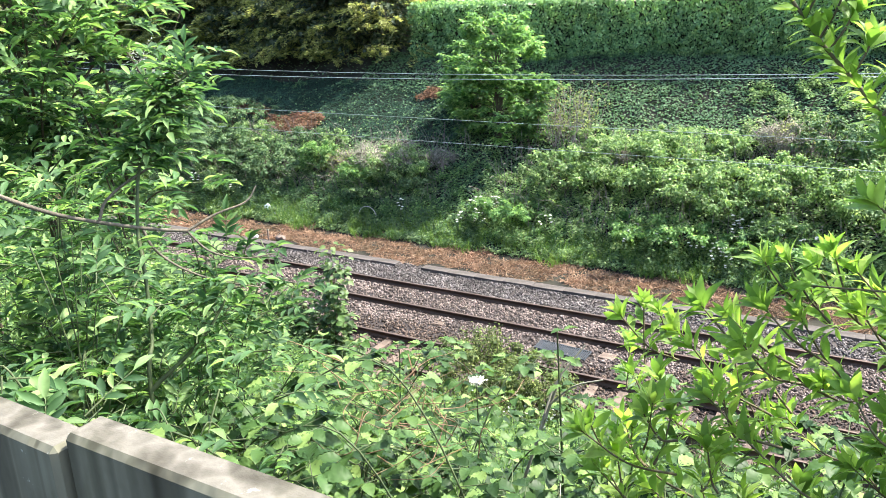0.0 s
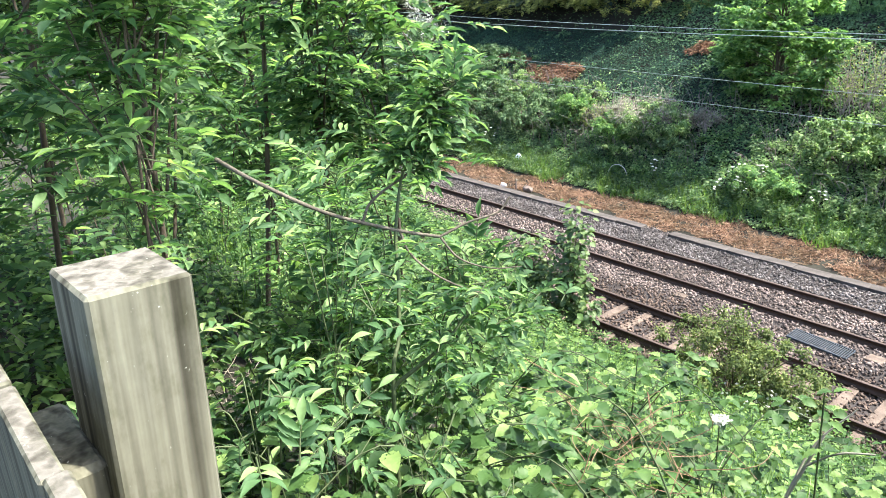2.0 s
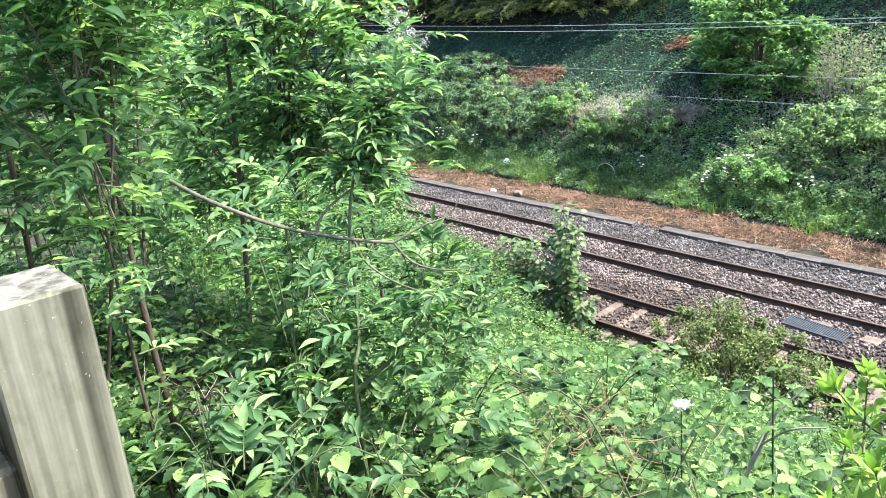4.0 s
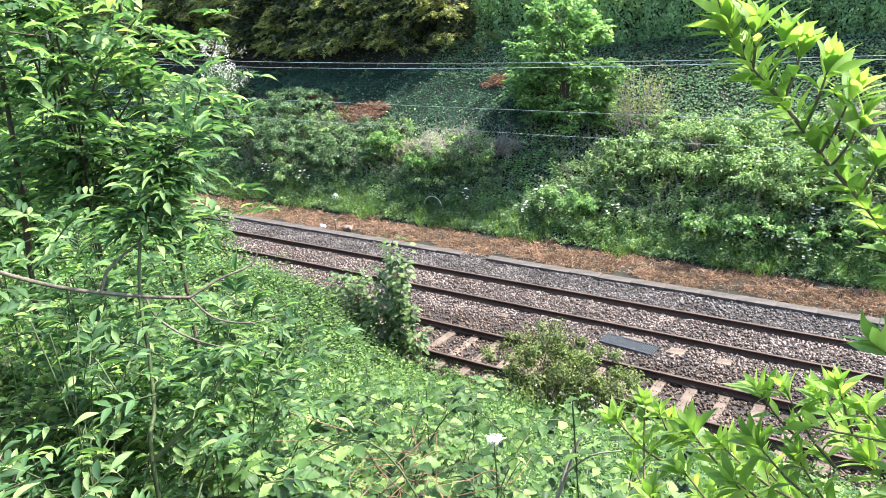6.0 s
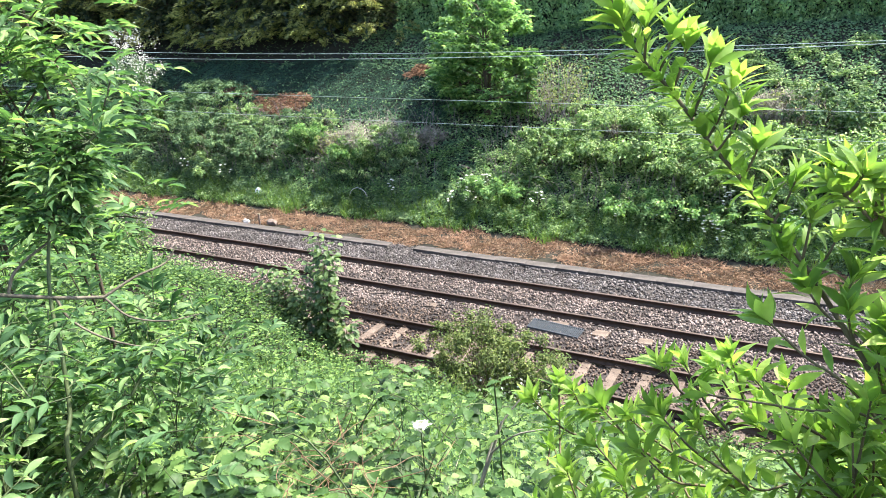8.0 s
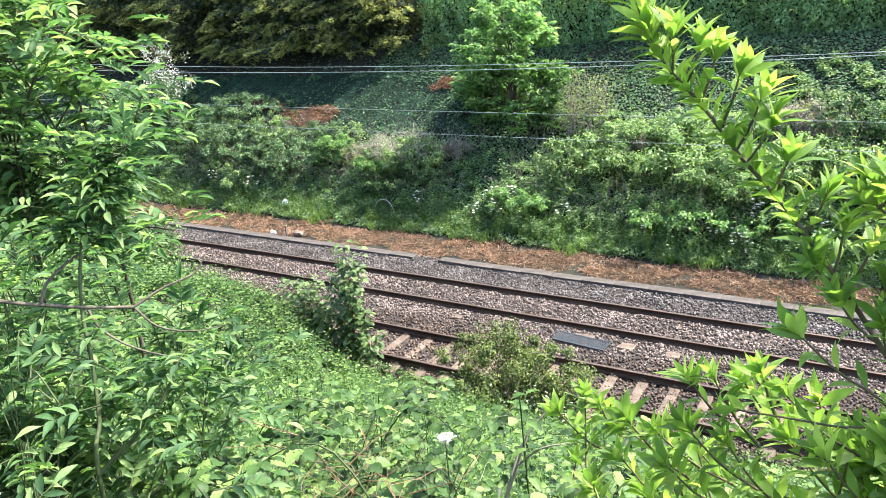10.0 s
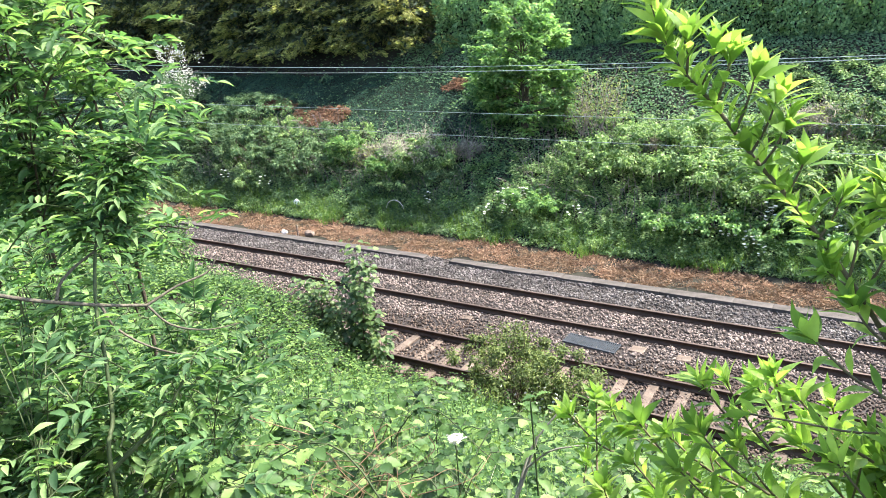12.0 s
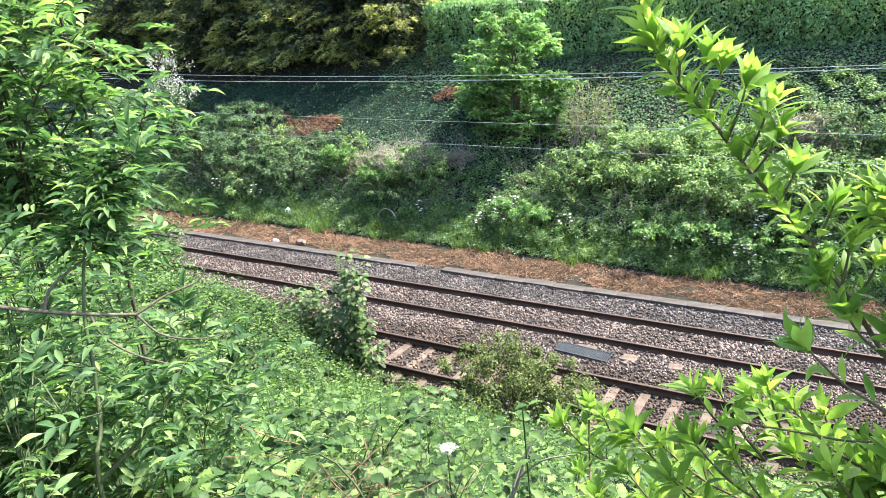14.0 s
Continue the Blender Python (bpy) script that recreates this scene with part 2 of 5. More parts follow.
M_LAUREL = leaf_mat("laurel_leaf", (.10, .19, .045), (.185, .305, .07), (.32, .44, .12), .5, .55, 5, .25)
M_CONIFER = leaf_mat("conifer_spray", (.028, .048, .036), (.068, .096, .066), (.13, .16, .10), .6, .4, .9, .15)
M_CONIFER_TIP = leaf_mat("golden_conifer_tip", (.13, .16, .068), (.28, .30, .13), (.46, .46, .22), .6, .55, 1.2, .15)
M_GRASS = leaf_mat("grass_blade", (.06, .13, .032), (.115, .21, .052), (.21, .3, .09), .6, .4, .7, .15)
M_HEDGE = leaf_mat("hedge_leaf", (.085, .175, .088), (.17, .30, .15), (.30, .45, .23), .55, .45, .35, .2)
M_PALELEAF = leaf_mat("yellow_green_leaf", (.12, .16, .06), (.22, .27, .11), (.36, .40, .19), .55, .4, 1, .2)
M_BLOSSOM = leaf_mat("white_blossom", (.55, .57, .52), (.70, .71, .66), (.82, .82, .78), .7, .3, 2, .2, False)
# dark blue-green: shade below the conifers is mixed into the leaf colour
M_TEAL = leaf_mat("shade_toned_grass", (.022, .06, .05), (.04, .094, .073), (.066, .128, .096), .6, .3, .5, .15)
M_STRAW_PALE = leaf_mat("pale_dead_stem", (.14, .13, .105), (.26, .24, .2), (.40, .37, .31), .85, .1, .8, .1, False)
M_DRYCANE = solid_mat("dry_cane", (.10, .06, .034), (.25, .165, .098), 14, .85, 70)
M_SAPLING = leaf_mat("sycamore_leaf", (.035, .07, .028), (.078, .14, .05), (.17, .24, .095), .5, .35, 1.5, .3)
M_OLIVE = leaf_mat("olive_bush_leaf", (.045, .075, .022), (.085, .125, .036), (.16, .2, .065), .55, .3, 1.5, .2)


def wood_mat(name, a, b, top=False):
    """Weathered softwood: bands of growth rings along the grain, fine checks, green and grey blotches, pale lichen."""
    m, nodes, links, bsdf = mat(name)
    bands = tex(nodes, links, 58, 2, .5, (1, 1, 1) if top else (1, 1, .018))
    col = ramp(nodes, links, bands, [(.34, a), (.46, tuple((p + q) / 2 for p, q in zip(a, b))), (.54, b), (.66, tuple(q * .8 for q in b))])
    fibre = tex(nodes, links, 170, 2, .5, (1, 1, 1) if top else (1, 1, .05))
    col = blend(nodes, links, 1.0, col, ramp(nodes, links, fibre, [(.3, (.87, .87, .85)), (.7, (1.1, 1.1, 1.1))]), "MULTIPLY")
    blotch = ramp(nodes, links, tex(nodes, links, 14, 6, .7, (1, 1, .5)), [(.34, (.6, .62, .52)), (.5, (1, 1, 1)), (.68, (1.2, 1.22, 1.2))])
    col = blend(nodes, links, 1.0, col, blotch, "MULTIPLY")
    check = tex(nodes, links, 80, 5 if top else 2, .6, (1, 1, 1) if top else (1, 1, .03))
    col = blend(nodes, links, 1.0, col, ramp(nodes, links, check, [(.25, (.4, .38, .32)), (.33, (.97, .97, .97)), (.7, (1.05, 1.05, 1.05))]), "MULTIPLY")
    lichen = ramp(nodes, links, tex(nodes, links, 130, 4, .6), [(.64 if top else .69, (0, 0, 0)), (.72 if top else .75, (1, 1, 1))])
    col = blend(nodes, links, lichen, col, (.30, .31, .26))
    rnd = nodes.new("ShaderNodeObjectInfo").outputs["Random"]
    col = blend(nodes, links, 1.0, col, ramp(nodes, links, rnd, [(0, (.88, .87, .85)), (1, (1.1, 1.1, 1.1))]), "MULTIPLY")
    links.new(col, bsdf.inputs["Base Color"])
    bsdf.inputs["Roughness"].default_value = .9
    bsdf.inputs["Specular IOR Level"].default_value = .15
    bumped(nodes, links, bsdf, check, .5, .003)
    return m


M_WOOD = wood_mat("weathered_fence_wood", (.034, .032, .022), (.124, .12, .088))
M_ENDGRAIN = wood_mat("worn_end_grain", (.055, .05, .04), (.13, .12, .1), True)
M_LITTER = solid_mat("white_plastic_bag", (.55, .60, .68), (.8, .82, .85), 9, .4, 40, .2)
M_ROCK = solid_mat("dark_rock", (.10, .075, .06), (.22, .17, .14), 9, .9, 40, .6)
M_PALE_ROCK = solid_mat("pale_rock", (.4, .37, .34), (.6, .56, .52), 9, .9, 40, .6)

# ---- ground ----
PROFILE_Y = [-400, -60, -14.5, -12.9, -11.5, -10, -6, -1.9, -1.1, -.6, 2.4, 6.3, 6.9, 8.6, 9.2, 17.2, 18.0, 24, 400]
PROFILE_Z = [9, 7.2, 6.65, 6.6, 6.12, 5.1, 2.55, .1, -.25, -.34, -.26, -.32, -.26, .0, .3, 6.0, 6.3, 6.4, 8]


def ground_z(x, y):
    z = np.interp(y, PROFILE_Y, PROFILE_Z)
    rough = np.clip((y - 8.8) / 2, 0, 1) + np.clip((-1.9 - y) / 2, 0, 1)
    toe = np.clip((-8.3 - x) / 2.8, 0, 1) * (1.75 + .8 * np.clip((-13 - x) / 6, 0, 1)) * np.interp(y, [-9, -4, -1.7, -.75], [0, .9, 1, 0])
    return z + toe + rough * (.16 * wave(x, y, 3, 5) + .06 * wave(x, y, 4, 1.6))


def axis_steps(stops):
    out = []
    for a, b, d in stops:
        out += list(np.arange(a, b, d))
    return np.array(out + [stops[-1][1]])


gx = axis_steps([(-500, -70, 40), (-70, -30, 1.5), (-30, 6, .4), (6, 30, 1.5), (30, 500, 40)])
gy = axis_steps([(-400, -20, 25), (-20, -13, .8), (-13, 20, .35), (20, 40, 2), (40, 400, 30)])
GX, GY = np.meshgrid(gx, gy, indexing="ij")
verts = np.stack([GX, GY, ground_z(GX, GY)], -1).reshape(-1, 3)
i, j = np.meshgrid(np.arange(len(gx) - 1), np.arange(len(gy) - 1), indexing="ij")
a = (i * len(gy) + j).ravel()
tagged(part("ground", fast_mesh("ground", verts, np.stack([a, a + len(gy), a + len(gy) + 1, a + 1], 1), True), M_SOIL),
       "dark earth of the railway cutting and its banks", "ground", kind="structure")

bx = axis_steps([(-60, 14, .35)])
by = axis_steps([(-.75, 6.9, .17)])
BX, BY = np.meshgrid(bx, by, indexing="ij")


def ballast_z(x, y):
    z = np.interp(y, [-.8, -.3, 1.3, 2.2, 3.2, 5.2, 6.2, 6.9], [-.33, -.185, -.185, -.10, -.135, -.14, -.15, -.15])
    dip = sum(np.exp(-((y - q) / .15) ** 2) for q in (0, 1.505, 3.475, 4.98))
    return z + .018 * wave(x, y, 9, 1.7) - .05 * dip


verts = np.stack([BX, BY, ballast_z(BX, BY) - .025], -1).reshape(-1, 3)
i, j = np.meshgrid(np.arange(len(bx) - 1), np.arange(len(by) - 1), indexing="ij")
a = (i * len(by) + j).ravel()
tagged(part("ballast_bed", fast_mesh("ballast_bed", verts, np.stack([a, a + len(by), a + len(by) + 1, a + 1], 1), True), M_BALLAST_BED),
       "grey-brown bed of crushed stone under the railway tracks", "trackbed", kind="structure")

# loose stones of the ballast
n = 60000
SX, SY = -30 + 33 * rng.random(n) ** .72, rng.uniform(-.7, 6.9, n)
keep = ~((SY > .08) & (SY < 1.42) & (rng.random(n) < .25))
SX, SY = SX[keep], SY[keep]
n = len(SX)
oct_v = np.array([[1, 0, 0], [-1, 0, 0], [0, 1, 0], [0, -1, 0], [0, 0, 1], [0, 0, -1]], float)
oct_f = np.array([[0, 2, 4], [2, 1, 4], [1, 3, 4], [3, 0, 4], [2, 0, 5], [1, 2, 5], [3, 1, 5], [0, 3, 5]])
R = np.linalg.qr(rng.normal(size=(n, 3, 3)))[0]
size = rng.uniform(.019, .046, (n, 1, 1)) * np.array([1.25, .95, .75])[None, None] * (1 + .35 * rng.normal(size=(n, 6, 1)).clip(-1, 1))
V = np.einsum("nij,nkj->nki", R, oct_v[None] * size) + np.stack([SX, SY, ballast_z(SX, SY) + rng.uniform(-.015, .015, n)], -1)[:, None]
F = oct_f[None] + (np.arange(n) * 6)[:, None, None]
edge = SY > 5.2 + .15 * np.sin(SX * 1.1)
brown = SY + .25 * np.sin(SX * .9) + rng.normal(0, .18, n) < np.interp(SX, [-14, -9, -6, 3], [2.35, 2.45, 2.1, 3.0])
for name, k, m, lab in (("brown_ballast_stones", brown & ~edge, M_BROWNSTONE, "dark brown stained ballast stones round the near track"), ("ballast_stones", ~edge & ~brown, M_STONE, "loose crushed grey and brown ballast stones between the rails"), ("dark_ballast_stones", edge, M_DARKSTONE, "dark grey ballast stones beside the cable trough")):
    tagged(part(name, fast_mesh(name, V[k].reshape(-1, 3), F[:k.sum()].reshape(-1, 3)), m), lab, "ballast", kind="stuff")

# ---- tracks ----
def rail_mesh():
    half = [(.07, -.159), (.07, -.148), (.012, -.128), (.009, -.045), (.034, -.034), (.036, -.006), (.030, 0)]
    prof = half + [(-a, b) for a, b in reversed(half)]
    V, F = [], []
    xs = np.linspace(-60, 14, 38)
    for x in xs:
        V += [(x, a, b) for a, b in prof]
    k = len(prof)
    for s in range(len(xs) - 1):
        for q in range(k):
            F.append((s * k + q, s * k + (q + 1) % k, (s + 1) * k + (q + 1) % k, (s + 1) * k + q))
    me = fast_mesh("rail", np.array(V), np.array(F))
    me.materials.append(M_RAIL)
    me.materials.append(M_RAILHEAD)
    for p in me.polygons:
        p.material_index = 1 if p.center.z > -.004 else 0
    return me


RAIL = rail_mesh()


def sleeper_mesh():
    bm = box(.25, 2.5, .2)
    for v in bm.verts:
        if v.co.z > 0:
            v.co.x *= .86
            v.co.y *= .985
    bmesh.ops.bevel(bm, geom=bm.edges[:], offset=.012, segments=1, affect="EDGES")
    me = bpy.data.meshes.new("sleeper")
    bm.to_mesh(me)
    bm.free()
    me.materials.append(M_SLEEPER)
    return me


SLEEPER = sleeper_mesh()
v, f = tube(curve([(-.045, .03, 0), (-.05, .085, .015), (0, .1, .035), (.05, .085, .03), (.03, .03, .045), (-.02, .045, .03)], 3), .0095, .0095, 5)
CLIP = fast_mesh("rail_clip", v, f, True)
CLIP.materials.append(M_CLIP)


def track(mid, top, label):
    t = thing("railway_track", (0, mid, 0), label, "railway track", "pair of railway tracks")
    for s in (-.7525, .7525):
        part("rail", RAIL, None, t).location = (0, s, 0)
    for k in range(72):
        x = -8.335 + (k - 60) * .70 + rng.uniform(-.02, .02)
        sl = part("sleeper", SLEEPER, None, t)
        sl.location = (x, rng.uniform(-.02, .02), top - .1)
        sl.rotation_euler = (0, rng.uniform(-.01, .01), rng.uniform(-.012, .012))
        for s in (-.7525, .7525):
            for side in (1, -1):
                c = part("rail_clip", CLIP, None, sl)
                c.matrix_parent_inverse = Matrix.Identity(4)
                c.location = (0, s, .105)
                c.rotation_euler = (0, 0, 0 if side > 0 else math.pi)
    return t


track(.7525, -.165, "near railway track, rusty rails on bare concrete sleepers")
track(4.2275, -.195, "far railway track, rusty rails with sleepers buried in ballast")

# ---- cable trough ----
bm = box(.996, .36, .10, .006)
LID = bpy.data.meshes.new("trough_lid")
bm.to_mesh(LID)
bm.free()
LID.materials.append(M_TROUGH)
trough = thing("cable_trough", (0, 6.66, -.16), "long row of worn concrete cable trough lids beside the track", "cable trough")
for k in range(70):
    x = -55.3 + k
    if -12.75 < x < -11.6:
        continue
    lid = part("trough_lid", LID, None, trough)
    lid.location = (x, rng.uniform(-.012, .012), .05 + rng.uniform(-.008, .008))
    lid.rotation_euler = (rng.uniform(-.015, .015), rng.uniform(-.008, .008), rng.uniform(-.006, .006))

# ---- small things by the track ----
def lump(name, place, size, material, label, category, seed):
    bm = bmesh.new()
    bmesh.ops.create_icosphere(bm, subdivisions=2, radius=1)
    r = random.Random(seed)
    for v in bm.verts:
        v.co *= 1 + r.uniform(-.22, .22)
        v.co = Vector((v.co.x * size[0], v.co.y * size[1], v.co.z * size[2]))
    ob = part(name, bm, material)
    ob.location = place
    return tagged(ob, label, category)


lump("rock", (-18.45, 7.12, -.02), (.2, .16, .15), M_ROCK, "dark brown rock lying beside the cable trough", "rock", 4)
lump("rock", (-19.7, 7.05, -.06), (.14, .1, .09), M_PALE_ROCK, "pale stone lying beside the cable trough", "rock", 5)
lump("plastic_bag", (-20.9, 9.2, .42), (.16, .12, .2), M_LITTER, "crumpled white and blue plastic bag in the grass", "litter", 6)
lump("plastic_scrap", (-20.5, 9.1, .25), (.09, .07, .1), M_LITTER, "white scrap of plastic in the grass", "litter", 7)
stake = thing("marker_stake", (-18.9, 6.95, -.2), "short dark marker stake beside the cable trough", "stake")
part("post", box(.06, .05, .5, .006, (0, 0, .25)), M_ROCK, stake)
part("cap", box(.09, .07, .05, .006, (0, 0, .52)), M_STRAW_PALE, stake)
v, f = tube(curve([(-15.9 + .42 * math.cos(q), 9.35, .55 + .42 * math.sin(q)) for q in np.linspace(.2, 5.2, 12)], 3), .013, .013, 5)
tagged(part("hose_loop", fast_mesh("hose_loop", v, f, True), M_PALE_ROCK), "thin pale loop of hose standing in the grass", "hose")

# grating between the tracks
grating = thing("grating", (-5.35, 2.62, -.06), "dark grey slotted plastic grating lying between the tracks", "grating")
for k in range(2):
    part("frame", box(1.36, .03, .05, .004, (0, -.22 + .44 * k, 0)), M_GRILLE, grating)
for k in range(28):
    part("slat", box(.022, .42, .035, .003, (-.665 + k * .0493, 0, .004)), M_GRILLE, grating)
grating.rotation_euler = (radians(3), radians(1.5), radians(-3))
for x, y, w, d, rz in ((-5.35, 2.98, .42, .2, 2), (-4.25, 2.83, .36, .3, -4), (-3.15, 2.80, .32, .26, 5), (-9.0, 2.82, .3, .2, 0)):
    b = part("concrete_slab", box(w, d, .1, .012), M_SLEEPER)
    b.location = (x, y, -.13)
    b.rotation_euler = (radians(2), radians(-1), radians(rz))
    tagged(b, "pale broken concrete slab end in the ballast", "slab", "concrete slabs in the ballast")

# ---- overhead wires ----
def wire(y, z_left, z_mid, z_right, r, label):
    xs = np.linspace(-62, 26, 60)
    c = np.polyfit([-24, -10, 2], [z_left, z_mid, z_right], 2)
    span = np.clip(xs, -36, 14)
    v, f = tube(np.stack([xs, np.full_like(xs, y), np.polyval(c, span)], 1), r, r, 5)
    return tagged(part("overhead_wire", fast_mesh("overhead_wire", v, f, True), M_WIRE), label, "wire", "overhead wires along the line")


wire(6.4, 6.45, 6.28, 6.46, .008, "grey metal feeder wire strung along the far side of the line")
wire(6.4, 6.23, 6.14, 6.40, .009, "grey metal feeder wire strung close below another")
wire(4.2, 5.40, 5.28, 5.22, .0055, "thin overhead wire above the far railway track")
wire(4.2, 4.76, 4.65, 4.62, .0055, "thin overhead contact wire above the far railway track")

# ---- plants ----
def carpet(name, x0, x1, y0, y1, n, size, material, shape, label, category, lift=(.0, .25), seed=1, power=1.0, aspect=.6, up=(0, -.2, .75), loose=.45, density=None, taller=None, clump=1.1, deep=.5):
    """Low growth that covers the ground: leaves at the tops of uneven clumps."""
    X, Y = rng.uniform(x0, x1, n), y0 + (y1 - y0) * rng.random(n) ** power
    if density is not None:
        k = rng.random(n) < density(X, Y)
        X, Y = X[k], Y[k]
        n = len(X)
    h = lift[0] + (lift[1] - lift[0]) * (.5 + .5 * wave(X, Y, seed, clump)).clip(0, 1.3) * (.65 + .35 * wave(X, Y, seed + 1, clump * .3))
    if taller is not None:
        h = h * taller(X, Y)
    Z = ground_z(X, Y) + h * rng.random(n) ** deep
    D = spread(n) * [1, 1, .4] + [0, -.25, -.15]
    N = spread(n) * loose + np.array(up)
    L = rng.uniform(size[0], size[1], n)
    v, f = leaves(np.stack([X, Y, Z], 1), D, N, L, L * aspect, shape)
    return tagged(part(name, fast_mesh(name, v, f), material), label, category, kind="stuff")


def sprigs(name, X, Y, height, k, size, material, shape, label, category, aspect=.6, droop=.3, up=(0, 0, 1), reach=.35):
    """Many leafy shoots, each with its leaves turning round a short upright stem."""
    n = len(X)
    up = np.array(up, float)
    B = np.stack([X, Y, ground_z(X, Y)], 1) + rng.normal(0, .03, (n, 3))
    lean = rng.normal(0, .16, (n, 3)) * [1, 1, .2]
    j = np.arange(k)[None]
    s = (.3 + .7 * (j + rng.random((n, k))) / k)
    a = j * 2.4 + rng.uniform(0, 6.28, (n, 1)) + rng.normal(0, .3, (n, k))
    out = np.stack([np.cos(a), np.sin(a), np.zeros_like(a)], -1)
    L = (size[0] + (size[1] - size[0]) * rng.random((n, 1))) * (1.2 - .55 * s) * rng.uniform(.75, 1.2, (n, k))
    H = np.broadcast_to(np.asarray(height, float), n)[:, None]
    P = B[:, None] + (up + lean[:, None]) * (H * s)[..., None] + out * (L * reach)[..., None]
    D = out + up * rng.uniform(-droop, .22, (n, k, 1)) + up * (.9 * (s > .93))[..., None]
    N = up + out * .4 + .5 * spread(n * k).reshape(n, k, 3)
    L = L.ravel()
    v, f = leaves(P.reshape(-1, 3), D.reshape(-1, 3), N.reshape(-1, 3), L, L * aspect, shape)
    return tagged(part(name, fast_mesh(name, v, f), material), label, category, kind="stuff")


def scatter(n, x0, x1, y0, y1, keep=None, power=1.0):
    X, Y = rng.uniform(x0, x1, n), y0 + (y1 - y0) * rng.random(n) ** power
    if keep is not None:
        k = rng.random(n) < keep(X, Y)
        X, Y = X[k], Y[k]
    return X, Y


def mounds(X, Y, low, high, seed, clump):
    """Heights of growth in uneven mounds."""
    m = (.5 + .5 * wave(X, Y, seed, clump)).clip(0, 1.2) * (.6 + .4 * wave(X, Y, seed + 1, clump * .35)).clip(.1, 1.2)
    return (low + (high - low) * m) * rng.uniform(.75, 1.15, len(X))


def growth_edge(x):
    return -.28 + .16 * np.sin(x * 1.3 + 1) + .1 * np.sin(x * 3.1)


def near_growth(x, y):
    return (y < growth_edge(x)).astype(float)


def near_height(x, y):
    low = np.interp(y, [-12, -9, -4, -1.5, -.2], [1.0, .9, .75, .6, .42])
    return low * (1 + np.clip((-9.5 - x) * .17, 0, 1.9) * np.clip((y + 6) / 4, 0, 1))


carpet("ground_cover", -30, 5.5, -12.6, .1, 100000, (.06, .11), M_NETTLE, DIAMOND, "dense green nettles and weeds covering the near bank", "undergrowth", (.0, .3), 11, .85, density=lambda x, y: near_growth(x, y) * (y > -11), taller=near_height, clump=.6, loose=.9, deep=.8)
X, Y = scatter(17000, -24, 4.5, -10.2, 0, near_growth, .9)
sprigs("nettle_shoots", X, Y, mounds(X, Y, .12, .95, 11, .6) * near_height(X, Y), 9, (.07, .125), M_NETTLE, DIAMOND, "leafy nettle and weed shoots covering the near bank", "undergrowth", .62)
X, Y = scatter(9000, -20, 4, -10.2, -.2, lambda x, y: near_growth(x, y) * (wave(x, y, 16, 1.3) > -.05), .9)
sprigs("pale_weeds", X, Y, mounds(X, Y, .2, 1.1, 15, .8) * near_height(X, Y), 9, (.07, .12), M_BRAMBLE, DIAMOND, "pale green bramble shoots among the nettles", "undergrowth", .72, .15)
X, Y = scatter(2300, -7, 3.5, -12.6, -8.5, lambda x, y: wave(x, y, 23, .55) > np.where(y < -10.6, .15, -.4), 1.2)
sprigs("weeds", X, Y, mounds(X, Y, .1, .9, 21, .4), 11, (.045, .085), M_NETTLE, LANCE, "nettles and weeds at the top of the near bank", "undergrowth", .5, .5)
X, Y = scatter(2400, -4, 2.5, -12.6, -9.5, lambda x, y: wave(x, y, 24, .55) > np.where(y < -10.6, .1, -.4), 1.3)
sprigs("bramble_growth", X, Y, mounds(X, Y, .1, .95, 25, .4), 7, (.05, .095), M_BRAMBLE, THREE_LEAVES, "bramble leaves in threes at the top of the near bank", "undergrowth", 1.0, .25)
X, Y = scatter(600, -6.5, -1.5, -13.1, -12.3)
sprigs("fence_weeds", X, Y, mounds(X, Y, .1, .6, 28, .6), 10, (.055, .10), M_NETTLE, LANCE, "dark green weeds along the foot of the fence", "undergrowth", .45, .4)
SLOPE_UP = (.06, -.35, .95)
carpet("ivy_cover", -58, 12, 9.0, 17.9, 230000, (.075, .125), M_IVY, DIAMOND, "dark ivy covering the far bank of the cutting", "ivy", (.02, .16), 31, 1.0, .9, up=SLOPE_UP, loose=.38, density=lambda x, y: 1 - .93 * ((x < -20.5) & (y > 15.6 + .3 * np.sin(x * 2))) - .85 * ((x > -34) & (x < -15 - .5 * (y - 13)) & (y > 13.1 + .3 * np.sin(x)) & (y <= 15.6)))
carpet("bank_weeds", -50, 10, 8.6, 14.2, 90000, (.06, .14), M_BANKBUSH, DIAMOND, "mixed green weeds on the lower far bank", "undergrowth", (.05, .45), 41, 1.7, .6, up=SLOPE_UP, loose=.6, density=lambda x, y: (.5 + .5 * (wave(x, y, 43, 2.2) > 0)) * np.where((x < -14) & (y > 12.3), .12, 1))
# the tone of this cover carries part of the upper bank's shade
carpet("bank_grass_cover", -34, -14, 12.9, 15.9, 90000, (.05, .10), M_TEAL, DIAMOND, "short growth on the upper bank, its shade put into a dark blue-green colour", "undergrowth", (.02, .10), 45, 1, .4, up=SLOPE_UP, loose=.5)


# brambles that sprawl over the lower far bank
def thicket(x, y):
    top = np.interp(x, [-11.5, -10, -8, -4.5, -2, 2, 6], [11.2, 12.6, 12.9, 13.1, 12.6, 12.8, 13.0]) + .5 * wave(x, y, 61, 2.0)
    return ((y < top) & (x > -11.6) & (wave(x, y, 62, .9) > -.15)).astype(float)


def left_thicket(x, y):
    top = np.interp(x, [-34, -27, -22, -19, -15, -13], [13.0, 13.2, 12.9, 12.0, 12.2, 10.9]) + .4 * wave(x, y, 63, 2.0)
    return ((y < top) & (wave(x, y, 64, 1.3) > -.5)).astype(float)


